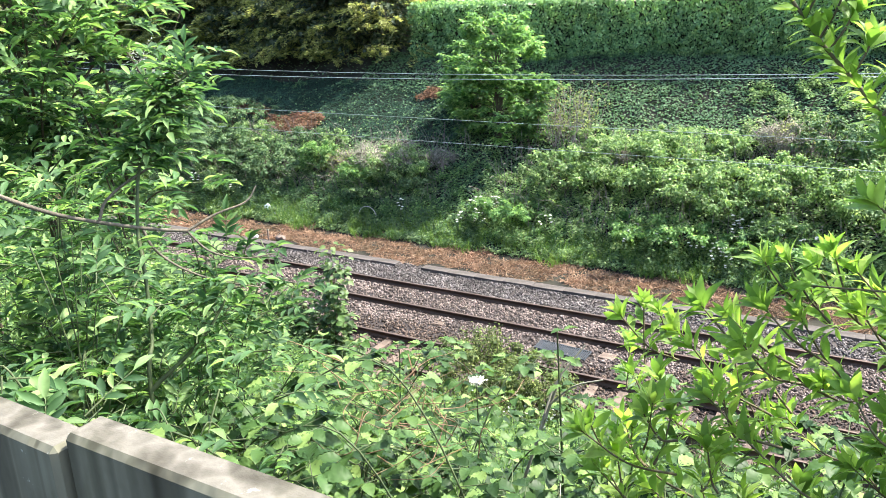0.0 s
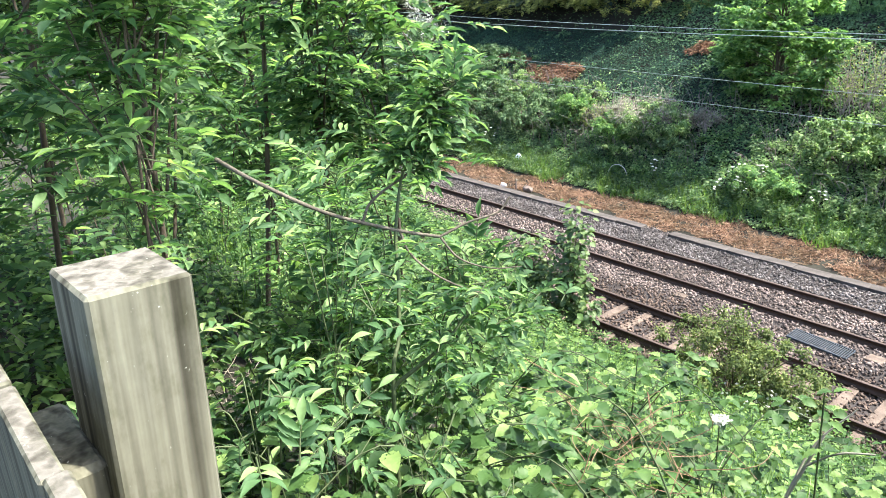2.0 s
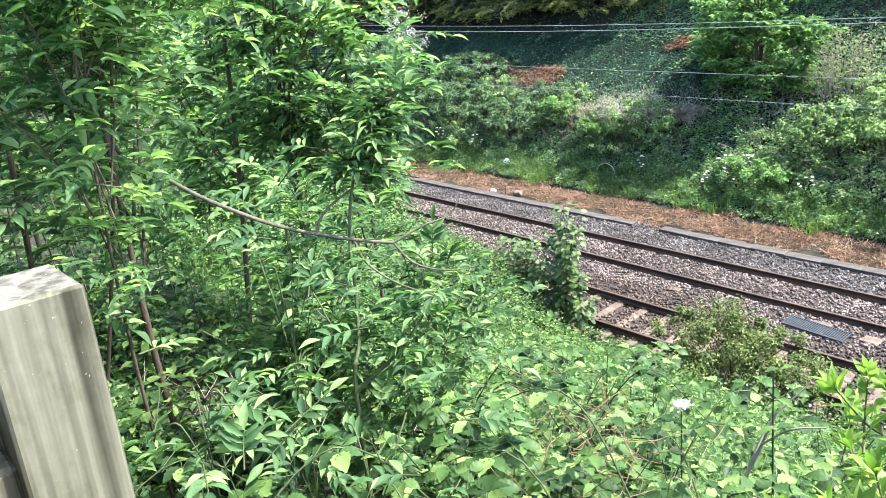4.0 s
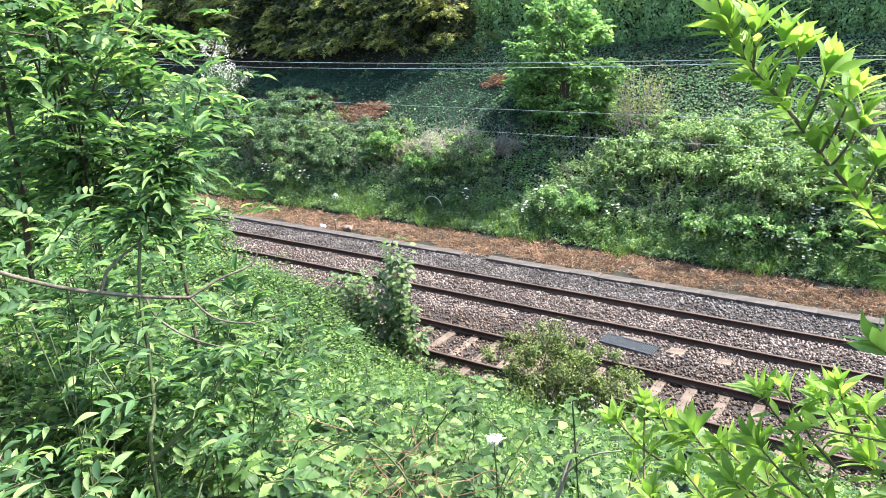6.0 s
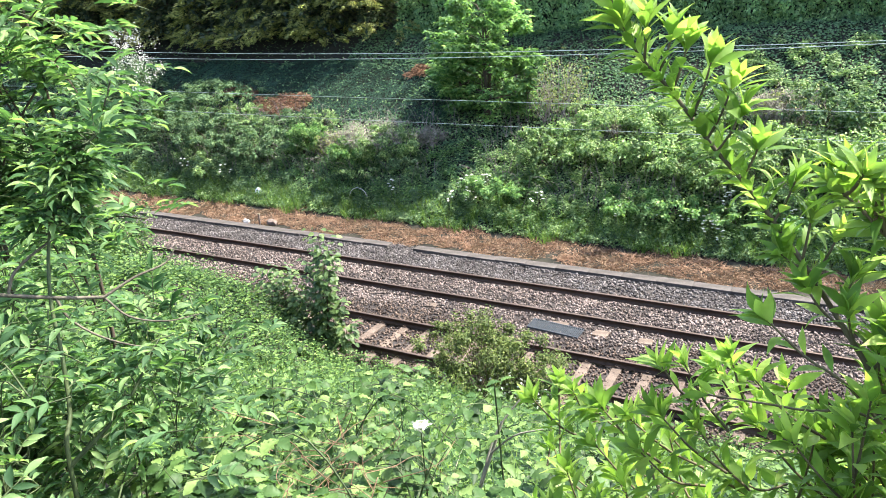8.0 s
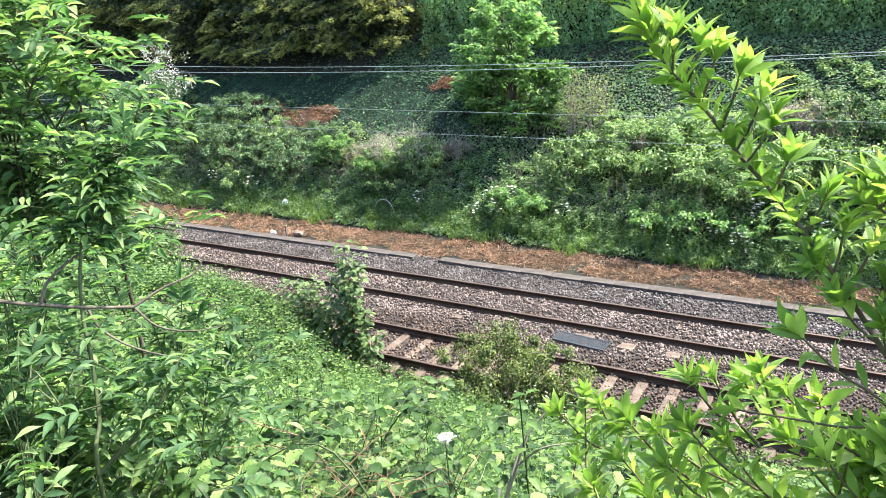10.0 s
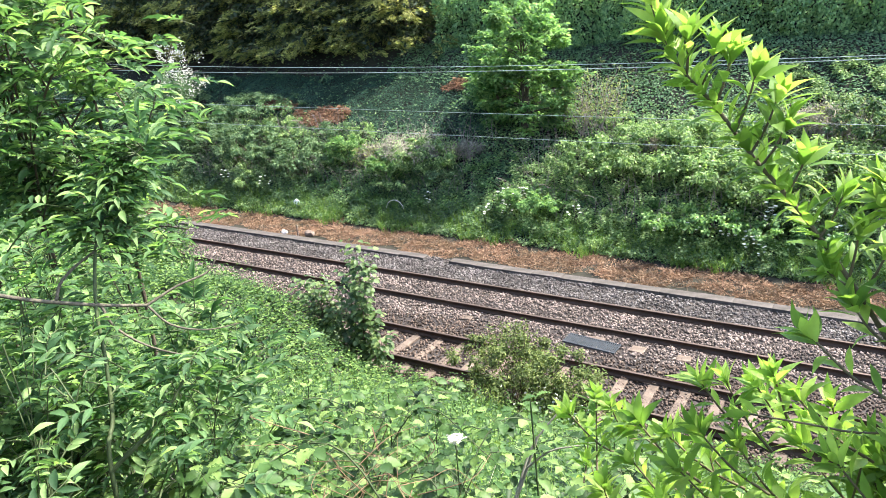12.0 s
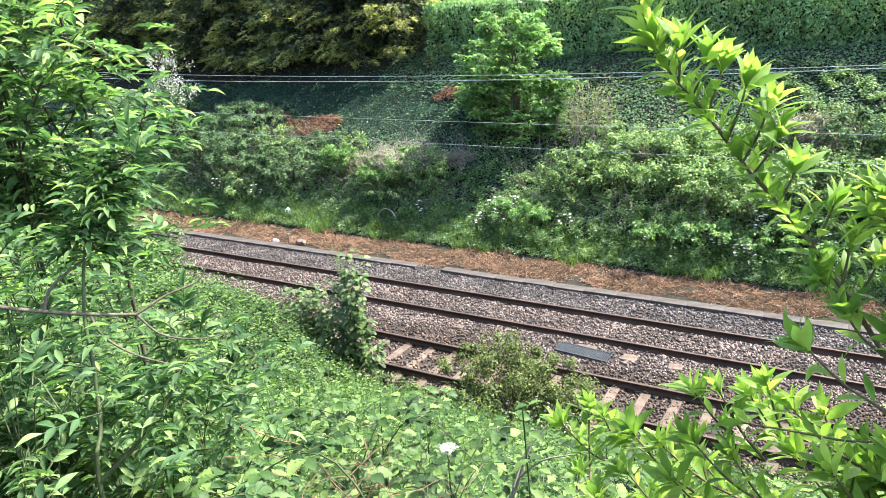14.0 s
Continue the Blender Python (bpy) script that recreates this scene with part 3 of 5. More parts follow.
X, Y = scatter(9000, -11.6, 6, 9.0, 13.6, thicket)
sprigs("bank_brambles", X, Y, mounds(X, Y, .05, 1.0, 65, .6), 10, (.08, .16), M_BANKBUSH, DIAMOND, "pale green brambles sprawling over the lower far bank", "undergrowth", .7, .2, (0, -.3, .95))
X, Y = scatter(6500, -36, -11, 9.0, 13.4, left_thicket)
sprigs("dark_brambles", X, Y, mounds(X, Y, .1, .9, 67, .9), 9, (.08, .15), M_DARKBUSH, DIAMOND, "dark green brambles and weeds on the lower far bank", "undergrowth", .7, .2, (0, -.3, .95))
X, Y = scatter(2600, -21, -8, 9.0, 12.4, lambda x, y: (wave(x, y, 71, 1.0) > .25) * (y < 12.3 - .3 * (x > -13)))
sprigs("fresh_weeds", X, Y, mounds(X, Y, .15, .8, 72, .6), 10, (.08, .15), M_SYCAMORE, DIAMOND, "fresh green weeds among the brambles on the far bank", "undergrowth", .7, .2, (0, -.3, .95))
X, Y = scatter(3600, -36, 8, 8.6, 9.6)
sprigs("bank_foot_weeds", X, Y, mounds(X, Y, .1, .55, 69, .5), 9, (.07, .13), M_DARKBUSH, DIAMOND, "green nettles and weeds along the foot of the far bank", "undergrowth", .5, .3, (0, -.2, .97))
X, Y = scatter(2600, -3.2, 4, 13.2, 16.6, lambda x, y: (wave(x, y, 74, 1.4) > .1))
sprigs("upper_brambles", X, Y, mounds(X, Y, .1, .6, 75, .8), 9, (.08, .15), M_BANKBUSH, DIAMOND, "brambles trailing down the upper far bank", "undergrowth", .7, .2, (0, -.4, .9))


pieces = []
for X, Y in (scatter(620, -11.5, 4, 9.6, 13.4), scatter(420, -28, -13, 9.8, 12.8)):
    for x, y in zip(X, Y):
        b = np.array([x, y, float(ground_z(x, y)) + .1])
        e = b + [rng.normal(0, .35), -abs(rng.normal(0, .35)), rng.uniform(.3, 1.1)]
        pieces.append(tube(curve([b, b * .5 + e * .5 + [0, 0, .25], e], 4), .009, .005, 3))
v, f = merge(pieces)
tagged(part("dead_canes", fast_mesh("dead_canes", v, f), M_TWIG), "pale dead bramble canes arching over the far bank", "dead canes", kind="stuff")


def blades(name, x0, x1, y0, y1, n, length, material, label, category, lean=.5, width=.012, seed=77):
    X, Y = rng.uniform(x0, x1, n), rng.uniform(y0, y1, n)
    Y = Y + .22 * np.sin(X * 1.7 + seed) + .12 * np.sin(X * 4.1)
    k = rng.random(n) < .6 + .5 * wave(X, Y, seed, .8)
    X, Y = X[k], Y[k]
    n = len(X)
    D = spread(n) * [lean, lean, .3] + [0, 0, 1 - lean * .8]
    v, f = leaves(np.stack([X, Y, ground_z(X, Y) + .01 + .12 * np.clip(wave(X, Y, seed + 3, .7), 0, 1) * lean * rng.random(n)], 1), D, spread(n), rng.uniform(*length, n), width, BLADE)
    return tagged(part(name, fast_mesh(name, v, f), material), label, category, kind="stuff")


for x, y, rx, ry in ((-22.6, 13.35, 1.7, .55), (-25.7, 13.95, 1.3, .28), (-16.2, 15.0, .7, .22)):
    carpet("dead_bracken", x - rx, x + rx, y - ry, y + ry, int(5200 * rx * ry) + 500, (.10, .24), M_BRACKEN, BLADE, "patch of dead rust-orange bracken on the far bank", "bracken", (.1, .38), 47, 1, .2, up=SLOPE_UP, loose=1.0,
           density=lambda u, w: ((u - x) / rx) ** 2 + ((w - y) / ry) ** 2 + .35 * wave(u, w, 48, .6) < .85)
blades("dead_grass", -44, 8, 7.15, 8.55, 95000, (.10, .26), M_STRAW, "dead orange-brown grass along the foot of the far bank", "dead grass", .98, .017)
blades("grass", -50, 10, 8.55, 9.7, 26000, (.2, .6), M_GRASS, "long green grass at the foot of the far bank", "grass", .4, .024, 81)
blades("dry_stalks", -2.6, 1.4, -12.55, -10.8, 900, (.3, .75), M_STRAW_PALE, "thin pale dead stalks among the brambles", "dead grass", .6, .004, 91)
blades("tall_grass", -8, 4, -11.8, -1, 9000, (.5, .95), M_GRASS, "tall grass stems among the nettles", "grass", .3, .006, 85)


def bush(name, place, radii, n, size, material, label, category="bush", shape=DIAMOND, aspect=.6, group="", blobs=9, stem=M_BARK, stems=5, fill=.35, reach=.62, lumps=(.25, .5), taper=0.0):
    """A bush of many leaves on a lumpy outline, with stems that rise from one foot."""
    place, radii = np.array(place, float), np.array(radii, float)
    t = thing(name, place, label, category, group)
    cs = spread(blobs) * [reach, reach, .6] * radii * rng.uniform(.6, 1.2, (blobs, 1)) + [0, 0, radii[2]]
    cs[:, :2] *= (1 + taper * (.6 - cs[:, 2:] / radii[2])).clip(.3, 1.5)
    rs = rng.uniform(*lumps, blobs)
    k = rng.integers(0, blobs, n)
    o = spread(n)
    P = cs[k] + o * radii * (rs[k] * (1 - fill * rng.random(n)) * (1 + .25 * rng.normal(size=n).clip(-1, 2)))[:, None]
    P[:, 2] = np.maximum(P[:, 2], .02)
    N = .75 * o + [.1, 0, .85] + .45 * spread(n)
    D = np.cross(N, spread(n)) + o * .5 + [0, 0, -.25]
    L = rng.uniform(size[0], size[1], n)
    v, f = leaves(P, D, N, L, L * aspect, shape)
    part("crown", fast_mesh("crown", v, f), material, t)
    for c in cs[:stems]:
        v, f = tube(curve([(0, 0, -.15), tuple(c * [.35, .35, .45] + spread(1)[0] * .05), tuple(c)], 4), .025 * radii[2] ** .5, .006, 5)
        part("stem", fast_mesh("stem", v, f, True), stem, t)
    return t


def on_ground(x, y, dz=0.0):
    return (x, y, float(ground_z(np.array(x, float), np.array(y, float))) + dz)


# tall fresh-green shrub on the far bank
def layered_shrub(name, place, height, radius, boughs, size, material, label):
    """A tall shrub of leafy boughs, each ending in a fan of drooping leaf clusters."""
    t = thing(name, place, label, "shrub")
    P, D, N, L = [], [], [], []
    for k in range(boughs):
        s = .06 + .94 * (k + rng.random()) / boughs
        a = rng.uniform(0, 6.28)
        way = np.array([math.cos(a), math.sin(a), 0])
        r = radius * (.45 + .65 * math.sin(math.pi * min(1, .12 + .8 * s))) * rng.uniform(.55, 1.1)
        root = np.array([.1 * rng.normal(), .1 * rng.normal() - .25 * s, height * s * .9])
        end = root + way * r * [1, .8, 1] + [0, 0, rng.uniform(.0, .35)]
        if k % 4 == 0:
            v, f = tube(curve([(0, 0, -.15), root * [.6, .6, .8], end], 4), .03, .008, 5)
            part("branch", fast_mesh("branch", v, f, True), M_BARK, t)
        q = int(rng.integers(6, 10))
        for c in end + rng.normal(0, .17, (q, 3)) * [1, .9, .6]:
            m = int(rng.integers(9, 14))
            b = np.arange(m) * 2.4 + rng.uniform(0, 6.28)
            out = np.stack([np.cos(b), np.sin(b), rng.uniform(-.9, .1, m)], 1)
            P.append(c + out * rng.uniform(.02, .09, (m, 1)))
            D.append(out + way * .4)
            N.append(out * .4 + [0, 0, 1] + .3 * spread(m))
            L.append(rng.uniform(size * .65, size * 1.2, m))
    P, D, N, L = (np.concatenate(q) for q in (P, D, N, L))
    v, f = leaves(P, D, N, L, L * .62, DIAMOND)
    part("crown", fast_mesh("crown", v, f), material, t)
    return t


layered_shrub("tall_shrub", on_ground(-11.9, 12.9), 5.1, 1.75, 150, .19, M_SYCAMORE, "tall fresh-green shrub growing up the far bank")
layered_shrub("tall_shrub", on_ground(-13.6, 14.0), 2.6, .95, 60, .17, M_SYCAMORE, "leafy green shrub beside a taller one on the far bank")
layered_shrub("tall_shrub", on_ground(-19.6, 11.0), 1.3, .26, 13, .14, M_SYCAMORE, "slim pale-green young shrub on the far bank")
# bramble clumps and thickets on the far bank
for x, y, rx, rz, m, lab in (
        (-6.2, 11.4, 2.0, 1.15, M_BANKBUSH, "sprawling pale-green bramble thicket on the far bank"),
        (-3.4, 10.9, 1.8, 1.1, M_BANKBUSH, "sprawling pale-green bramble thicket on the far bank"),
        (-8.6, 11.2, 1.2, 1.0, M_BANKBUSH, "sprawling pale-green bramble thicket on the far bank"),
        (-1.0, 11.4, 1.6, 1.0, M_BANKBUSH, "sprawling pale-green bramble thicket on the far bank"),
        (1.6, 11.0, 1.8, 1.1, M_BANKBUSH, "sprawling pale-green bramble thicket on the far bank"),
        (-4.6, 12.8, 1.4, .7, M_BANKBUSH, "sprawling pale-green bramble thicket on the far bank"),
        (-.2, 13.2, 1.4, .8, M_DARKBUSH, "dark bramble thicket on the far bank"),
        (-4.8, 9.8, 1.5, .55, M_SYCAMORE, "low green weeds and cow parsley at the bank foot"),
        (-10.4, 9.9, 1.2, .5, M_SYCAMORE, "low green weeds and cow parsley at the bank foot"),
        (-1.6, 9.7, 1.4, .5, M_SYCAMORE, "low green weeds and cow parsley at the bank foot"),
        (-15.4, 11.0, 1.4, .95, M_BANKBUSH, "pale bramble bush on the far bank"),
        (-17.0, 10.6, .9, .65, M_SYCAMORE, "pale bramble bush on the far bank"),
        (-19.3, 11.0, .8, .9, M_SYCAMORE, "pale leafy shoots on the far bank"),
        (-22.0, 10.6, 1.5, .9, M_DARKBUSH, "dark green bush at the foot of the far bank"),
        (-24.8, 10.9, 1.9, 1.2, M_DARKBUSH, "dark green bush at the foot of the far bank"),
        (-28.5, 11.4, 2.0, 1.2, M_DARKBUSH, "dark green bush at the foot of the far bank"),
        (-26.5, 13.2, 2.0, .8, M_DARKBUSH, "dark bramble thicket on the shaded far bank"),
        (-30.0, 12.3, .5, .5, M_SYCAMORE, "small fresh-green plant on the shaded bank"),
        (-33.0, 12.6, 2.5, 1.4, M_DARKBUSH, "dark bramble thicket on the shaded far bank")):
    bush("bank_bush", on_ground(x, y), (rx, rx * .8, rz), int(3000 * rx * rz + 1200), (.07, .14), m, lab, "bush", group="bushes on the far bank", blobs=int(30 + 34 * rx), reach=1.05, lumps=(.06, .2), fill=.8)
for k in range(14):
    x, y = rng.uniform(-9.5, 3), rng.uniform(9.5, 13.2)
    rx = rng.uniform(.6, 1.1)
    bush("bank_bush", on_ground(x, y), (rx, rx * .8, rng.uniform(.35, .7)), 1500, (.07, .14), M_BANKBUSH if rng.random() < .75 else M_DARKBUSH, "straggling bramble bush on the far bank", "bush", group="bushes on the far bank", blobs=40, reach=1.1, lumps=(.06, .2), fill=.8)
for k in range(14):
    x, y = rng.uniform(-32, -14), rng.uniform(9.6, 12.6)
    rx = rng.uniform(.6, 1.1)
    bush("bank_bush", on_ground(x, y), (rx, rx * .8, rng.uniform(.3, .6)), 1300, (.065, .13), M_DARKBUSH if rng.random() < .7 else M_BANKBUSH, "straggling dark bush on the far bank", "bush", group="bushes on the far bank", blobs=36, reach=1.1, lumps=(.06, .2), fill=.8)
# dead growth on the far bank
for x, y, rx, rz, m, lab in (
        
        (-16.2, 11.3, 1.6, .8, M_STRAW_PALE, "heap of pale dead stems on the far bank"),
        (-13.9, 11.9, .6, .5, M_STRAW_PALE, "clump of grey dead stems on the far bank"),
        (-7.4, 12.6, .8, .3, M_STRAW_PALE, "clump of pale dead stems on the far bank"),
        (-1.5, 13.4, 1.0, .7, M_STRAW_PALE, "pale bare twiggy bush on the far bank"),
        (-18.2, 11.2, .6, .5, M_STRAW_PALE, "clump of grey dead stems on the far bank")):
    bush("dead_bush", on_ground(x, y), (rx, rx * .7, rz), int((2600 if m is M_STRAW_PALE else 2400) * rx), (.10, .30), m, lab, "dead bush", BLADE, .07 if m is M_STRAW_PALE else .14, "dead plants on the far bank", 26, M_TWIG, 9, .9, 1.0, (.15, .45))

def twiggy(place, height, width, n, label):
    """A half-bare shrub: many thin upright twigs with a few small yellow-green leaves."""
    t = thing("twiggy_shrub", place, label, "shrub", "half-bare shrubs on the far bank")
    P, pieces = [], []
    for k in range(n):
        b = np.array([rng.normal(0, .3 * width), rng.normal(0, .25), 0])
        e = b + [rng.normal(0, .35 * width), rng.normal(0, .25), height * rng.uniform(.4, 1)]
        line = curve([b, b * .5 + e * .5 + rng.normal(0, .1, 3), e], 5)
        pieces.append(tube(line, .012, .004, 4))
        for i in range(4, len(line)):
            w = line[i] + rng.normal(0, .14, 3)
            pieces.append(tube([line[i], w], .005, .003, 3))
            P.append(w + rng.normal(0, .06, (int(rng.integers(2, 5)), 3)))
    v, f = merge(pieces)
    tagged(part("twig", fast_mesh("twig", v, f), M_TWIG, t, "pale grey bare twigs"), kind="stuff")
    P = np.concatenate(P)
    v, f = leaves(P, spread(len(P)), spread(len(P)) * .6 + [0, 0, 1], rng.uniform(.06, .12, len(P)), .06, DIAMOND)
    part("crown", fast_mesh("crown", v, f), M_PALELEAF, t)


twiggy(on_ground(-9.2, 13.1), 2.5, 1.6, 55, "pale half-bare twiggy shrub with small yellow-green leaves")
twiggy(on_ground(-1.3, 13.4), 1.3, 1.4, 40, "pale half-bare twiggy shrub on the upper bank")
twiggy(on_ground(-18.4, 11.2), 1.0, 1.0, 30, "grey half-bare twiggy shrub above the bank foot")

# white-flowered hawthorn
t = bush("hawthorn", on_ground(-30.6, 12.0), (1.1, .9, 2.2), 3000, (.06, .12), M_DARKBUSH, "hawthorn tree white with blossom on the far bank", "tree", blobs=16)
n = 1300
cl = spread(60) * [1.7, .9, 1.9] * rng.uniform(.3, 1.05, (60, 1)) + [.6, -.4, 3.3]
o = spread(n)
P = cl[rng.integers(0, 60, n)] + o * rng.uniform(.03, .3, (n, 1)) * [1, 1, 1.3]
v, f = leaves(P, spread(n), o + [0, -.3, .5], rng.uniform(.045, .08, n), .05, DIAMOND)
part("blossom", fast_mesh("blossom", v, f), M_BLOSSOM, t, "white blossom")

# hedge along the top of the far bank
HX0, HX1 = -18.6, 24.0
n = 95000
X = rng.uniform(HX0, HX1, n)
top = 8.42 + .07 * wave(X, X * 0, 51, 3)
u = rng.random(n)
face = u < .75
Z = np.where(face, 5.5 + (top - 5.5) * rng.random(n), top + rng.normal(0, .06, n))
Y = np.where(face, 17.55 - .12 * (Z - 6) + .26 * wave(X, Z * 1.3, 52, 1.5) + .12 * wave(X, Z, 53, .5) + rng.normal(0, .05, n), rng.uniform(17.3, 19.3, n))
N = np.where(face[:, None], [[.1, -.75, .7]], [[0, -.1, 1]]) + .8 * spread(n)
D = np.where(face[:, None], [[0, -.3, -1]], [[0, -.6, .3]]) + 1.0 * spread(n)
L = rng.uniform(.07, .15, n)
v, f = leaves(np.stack([X, Y, Z], 1), D, N, L, L * .8, DIAMOND)
hedge = thing("hedge", (0, 18.4, 6.2), "tall clipped ivy-clad hedge along the top of the far bank", "hedge")
under(part("foliage", fast_mesh("foliage", v, f), M_HEDGE), hedge)
# plain dark block behind the leaves: the shade of the hedge's depth as colour
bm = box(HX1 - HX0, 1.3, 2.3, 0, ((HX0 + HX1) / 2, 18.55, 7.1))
under(part("shade_core", bm, M_SOIL, None, "solid dark block standing in for the shaded inside of the hedge"), hedge)


# dark conifers above the shaded part of the bank
def conifer(x, y, z0, h, r, boughs, low=.3):
    t = thing("conifer", (x, y, z0), "large golden-green conifer with drooping sprays, dark underneath", "conifer", "conifers at the top of the bank")
    v, f = tube([(x, y, z0 - .3), (x + .1, y, z0 + h * .6), (x, y, z0 + h)], .24, .03, 8)
    under(part("trunk", fast_mesh("trunk", v, f, True), M_BARK), t)
    limbs, P, D, N, T, TD, TN, TL = [], [], [], [], [], [], [], []
    for k in range(boughs):
        s = rng.random() ** 1.5
        z = z0 + low + .9 + s * (h - low - 1.2)
        a = rng.uniform(0, 2 * math.pi)
        reach = r * (1 - .62 * s) * rng.uniform(.72, 1.1)
        way = np.array([math.cos(a), math.sin(a), 0])
        side = np.array([-way[1], way[0], 0])
        end = np.array([x, y, z]) + way * reach + [0, 0, -.26 * reach]
        line = curve([(x, y, z), np.array([x, y, z]) * .45 + end * .55 + [0, 0, .3], end], 5)
        limbs.append(tube(line[::2], .035, .008, 3))
        q = 70
        w = .95 - rng.random(q) * .75
        P.append(line[(w * (len(line) - 1)).astype(int)] + rng.normal(0, .26, (q, 3)) * [1, 1, .6] + [0, 0, -.12])
        D.append(way * .9 + rng.normal(0, .6, (q, 3)) + [0, 0, -.2])
        N.append(spread(q) * .6 + [0, 0, .7])
        # the bough ends in a few plumes of young shoots
        for j in range(1 if z > 10.5 or boughs < 60 else 5):
            m = 50
            root = end - way * rng.uniform(.1, .9) + side * rng.normal(0, .4) + [0, 0, rng.normal(.08, .12)]
            pw = way + side * rng.normal(0, .55) + [0, 0, rng.uniform(-.35, .15)]
            pw = pw / np.linalg.norm(pw)
            ps = np.cross(pw, [0, 0, 1.0])
            u = rng.random(m) ** .8
            across = rng.normal(0, .17, m) * (1.15 - u)
            ln = rng.uniform(.5, .95)
            T.append(root + pw * (u * ln)[:, None] + ps * across[:, None] + np.stack([0 * u, 0 * u, -.22 * u * u - across ** 2 + rng.normal(0, .035, m)], 1))
            TD.append(pw + ps * (across * 4 + rng.normal(0, .35, m))[:, None] + rng.normal(0, .15, (m, 3)))
            TN.append(spread(m) * .5 + [.15, -.1, 1])
            TL.append(rng.uniform(.10, .2, m))
    v, f = merge(limbs)
    under(tagged(part("limb", fast_mesh("limb", v, f), M_BARK), kind="stuff"), t)
    P, D, N = np.concatenate(P), np.concatenate(D), np.concatenate(N)
    n = len(P)
    v, f = leaves(P, D, N, rng.uniform(.2, .42, n), rng.uniform(.12, .22, n), DIAMOND)
    under(part("crown", fast_mesh("crown", v, f), M_CONIFER), t)
    T, TD, TN, TL = np.concatenate(T), np.concatenate(TD), np.concatenate(TN), np.concatenate(TL)
    v, f = leaves(T, TD, TN, TL, TL * .42, DIAMOND)
    under(part("new_growth", fast_mesh("new_growth", v, f), M_CONIFER_TIP, None, "golden tips of the sprays"), t)


for x, y in ((-21.2, 19.2), (-23.6, 18.9), (-26.4, 18.5), (-29.6, 18.9), (-32.6, 18.4), (-36.0, 18.8), (-39.6, 18.4), (-44.0, 18.6), (-50, 18.8)):
    conifer(x, y - .3, 5.75, 10.5 + rng.uniform(-1, 1.2), 3.5, 130)
for x in range(-50, 20, 9):
    conifer(x + rng.uniform(-1, 1), 25 + rng.uniform(-1, 1), 6.3, 8.5 if x < -22 else 2.6, 3.6 if x < -22 else 1.6, 40, .2)

# bushes between the near bank and the near track
t = bush("track_bush", on_ground(-5.75, -.45), (1.5, .9, 1.0), 9000, (.045, .085), M_OLIVE, "small olive-green hawthorn bush beside the near rail", "bush", blobs=80, stems=14, reach=1.12, lumps=(.08, .24), fill=.85)
bush("track_bush", on_ground(-4.65, -.35), (.8, .5, .45), 2600, (.045, .08), M_OLIVE, "low straggling hawthorn growth beside a small bush", "bush", blobs=34, stems=6, reach=1.05, lumps=(.07, .22), fill=.85, taper=.5)
P = []
for k in range(34):   # wispy shoots above the bush
    b = np.array([rng.normal(-.1, .5), rng.normal(0, .3), rng.uniform(.4, .9)])
    e = b + [rng.normal(0, .22), rng.normal(0, .15), rng.uniform(.5, 1.5) * math.exp(-((b[0] + .15) / .75) ** 2)]
    line = curve([b, b * .5 + e * .5 + rng.normal(0, .05, 3), e], 6)
    v, f = tube(line, .007, .003, 4)
    part("twig", fast_mesh("twig", v, f), M_BARK, t)
    P.append(np.repeat(line, 6, 0) + rng.normal(0, .05, (len(line) * 6, 3)))
P = np.concatenate(P)
v, f = leaves(P, spread(len(P)), spread(len(P)) * .7 + [0, 0, 1], rng.uniform(.045, .08, len(P)), .04, DIAMOND)
part("shoot_leaves", fast_mesh("shoot_leaves", v, f), M_OLIVE, t)
n = 70
P = np.stack([rng.normal(.75, .35, n), rng.normal(-.35, .2, n), rng.uniform(.25, .8, n)], 1)
v, f = leaves(P, spread(n), spread(n) * .4 + [0, -.4, 1], .07, .06, DIAMOND)
part("blossom", fast_mesh("blossom", v, f), M_BLOSSOM, t, "small white blossom")


def broadleaf(name, place, shoots, label, size):
    """A young tree: upright shoots with broad leaves held out on stalks."""
    t = thing(name, place, label, "sapling")
    P, D, N = [], [], []
    for b, e in shoots:
        b, e = np.array(b, float), np.array(e, float)
        line = curve([b, b * .5 + e * .5 + rng.normal(0, .06, 3), e], 7)
        v, f = tube(line, .016, .005, 5)
        part("stem", fast_mesh("stem", v, f, True), M_BARK, t)
        for i in range(3, len(line)):
            for q in range(11):
                a = rng.uniform(0, 6.28)
                out = np.array([math.cos(a), math.sin(a), rng.uniform(-.3, .5)])
                P.append(line[i] + out * rng.uniform(.06, .26) + [0, 0, rng.normal(0, .05)])
                D.append(out + [0, 0, -.5])
                N.append(out * .5 + [.1, -.1, .9] + spread(1)[0] * .5)
    L = rng.uniform(.6, 1, len(P)) * size
    v, f = leaves(np.array(P), np.array(D), np.array(N), L, L * .85, OVAL)
    part("crown", fast_mesh("crown", v, f), M_SAPLING, t)


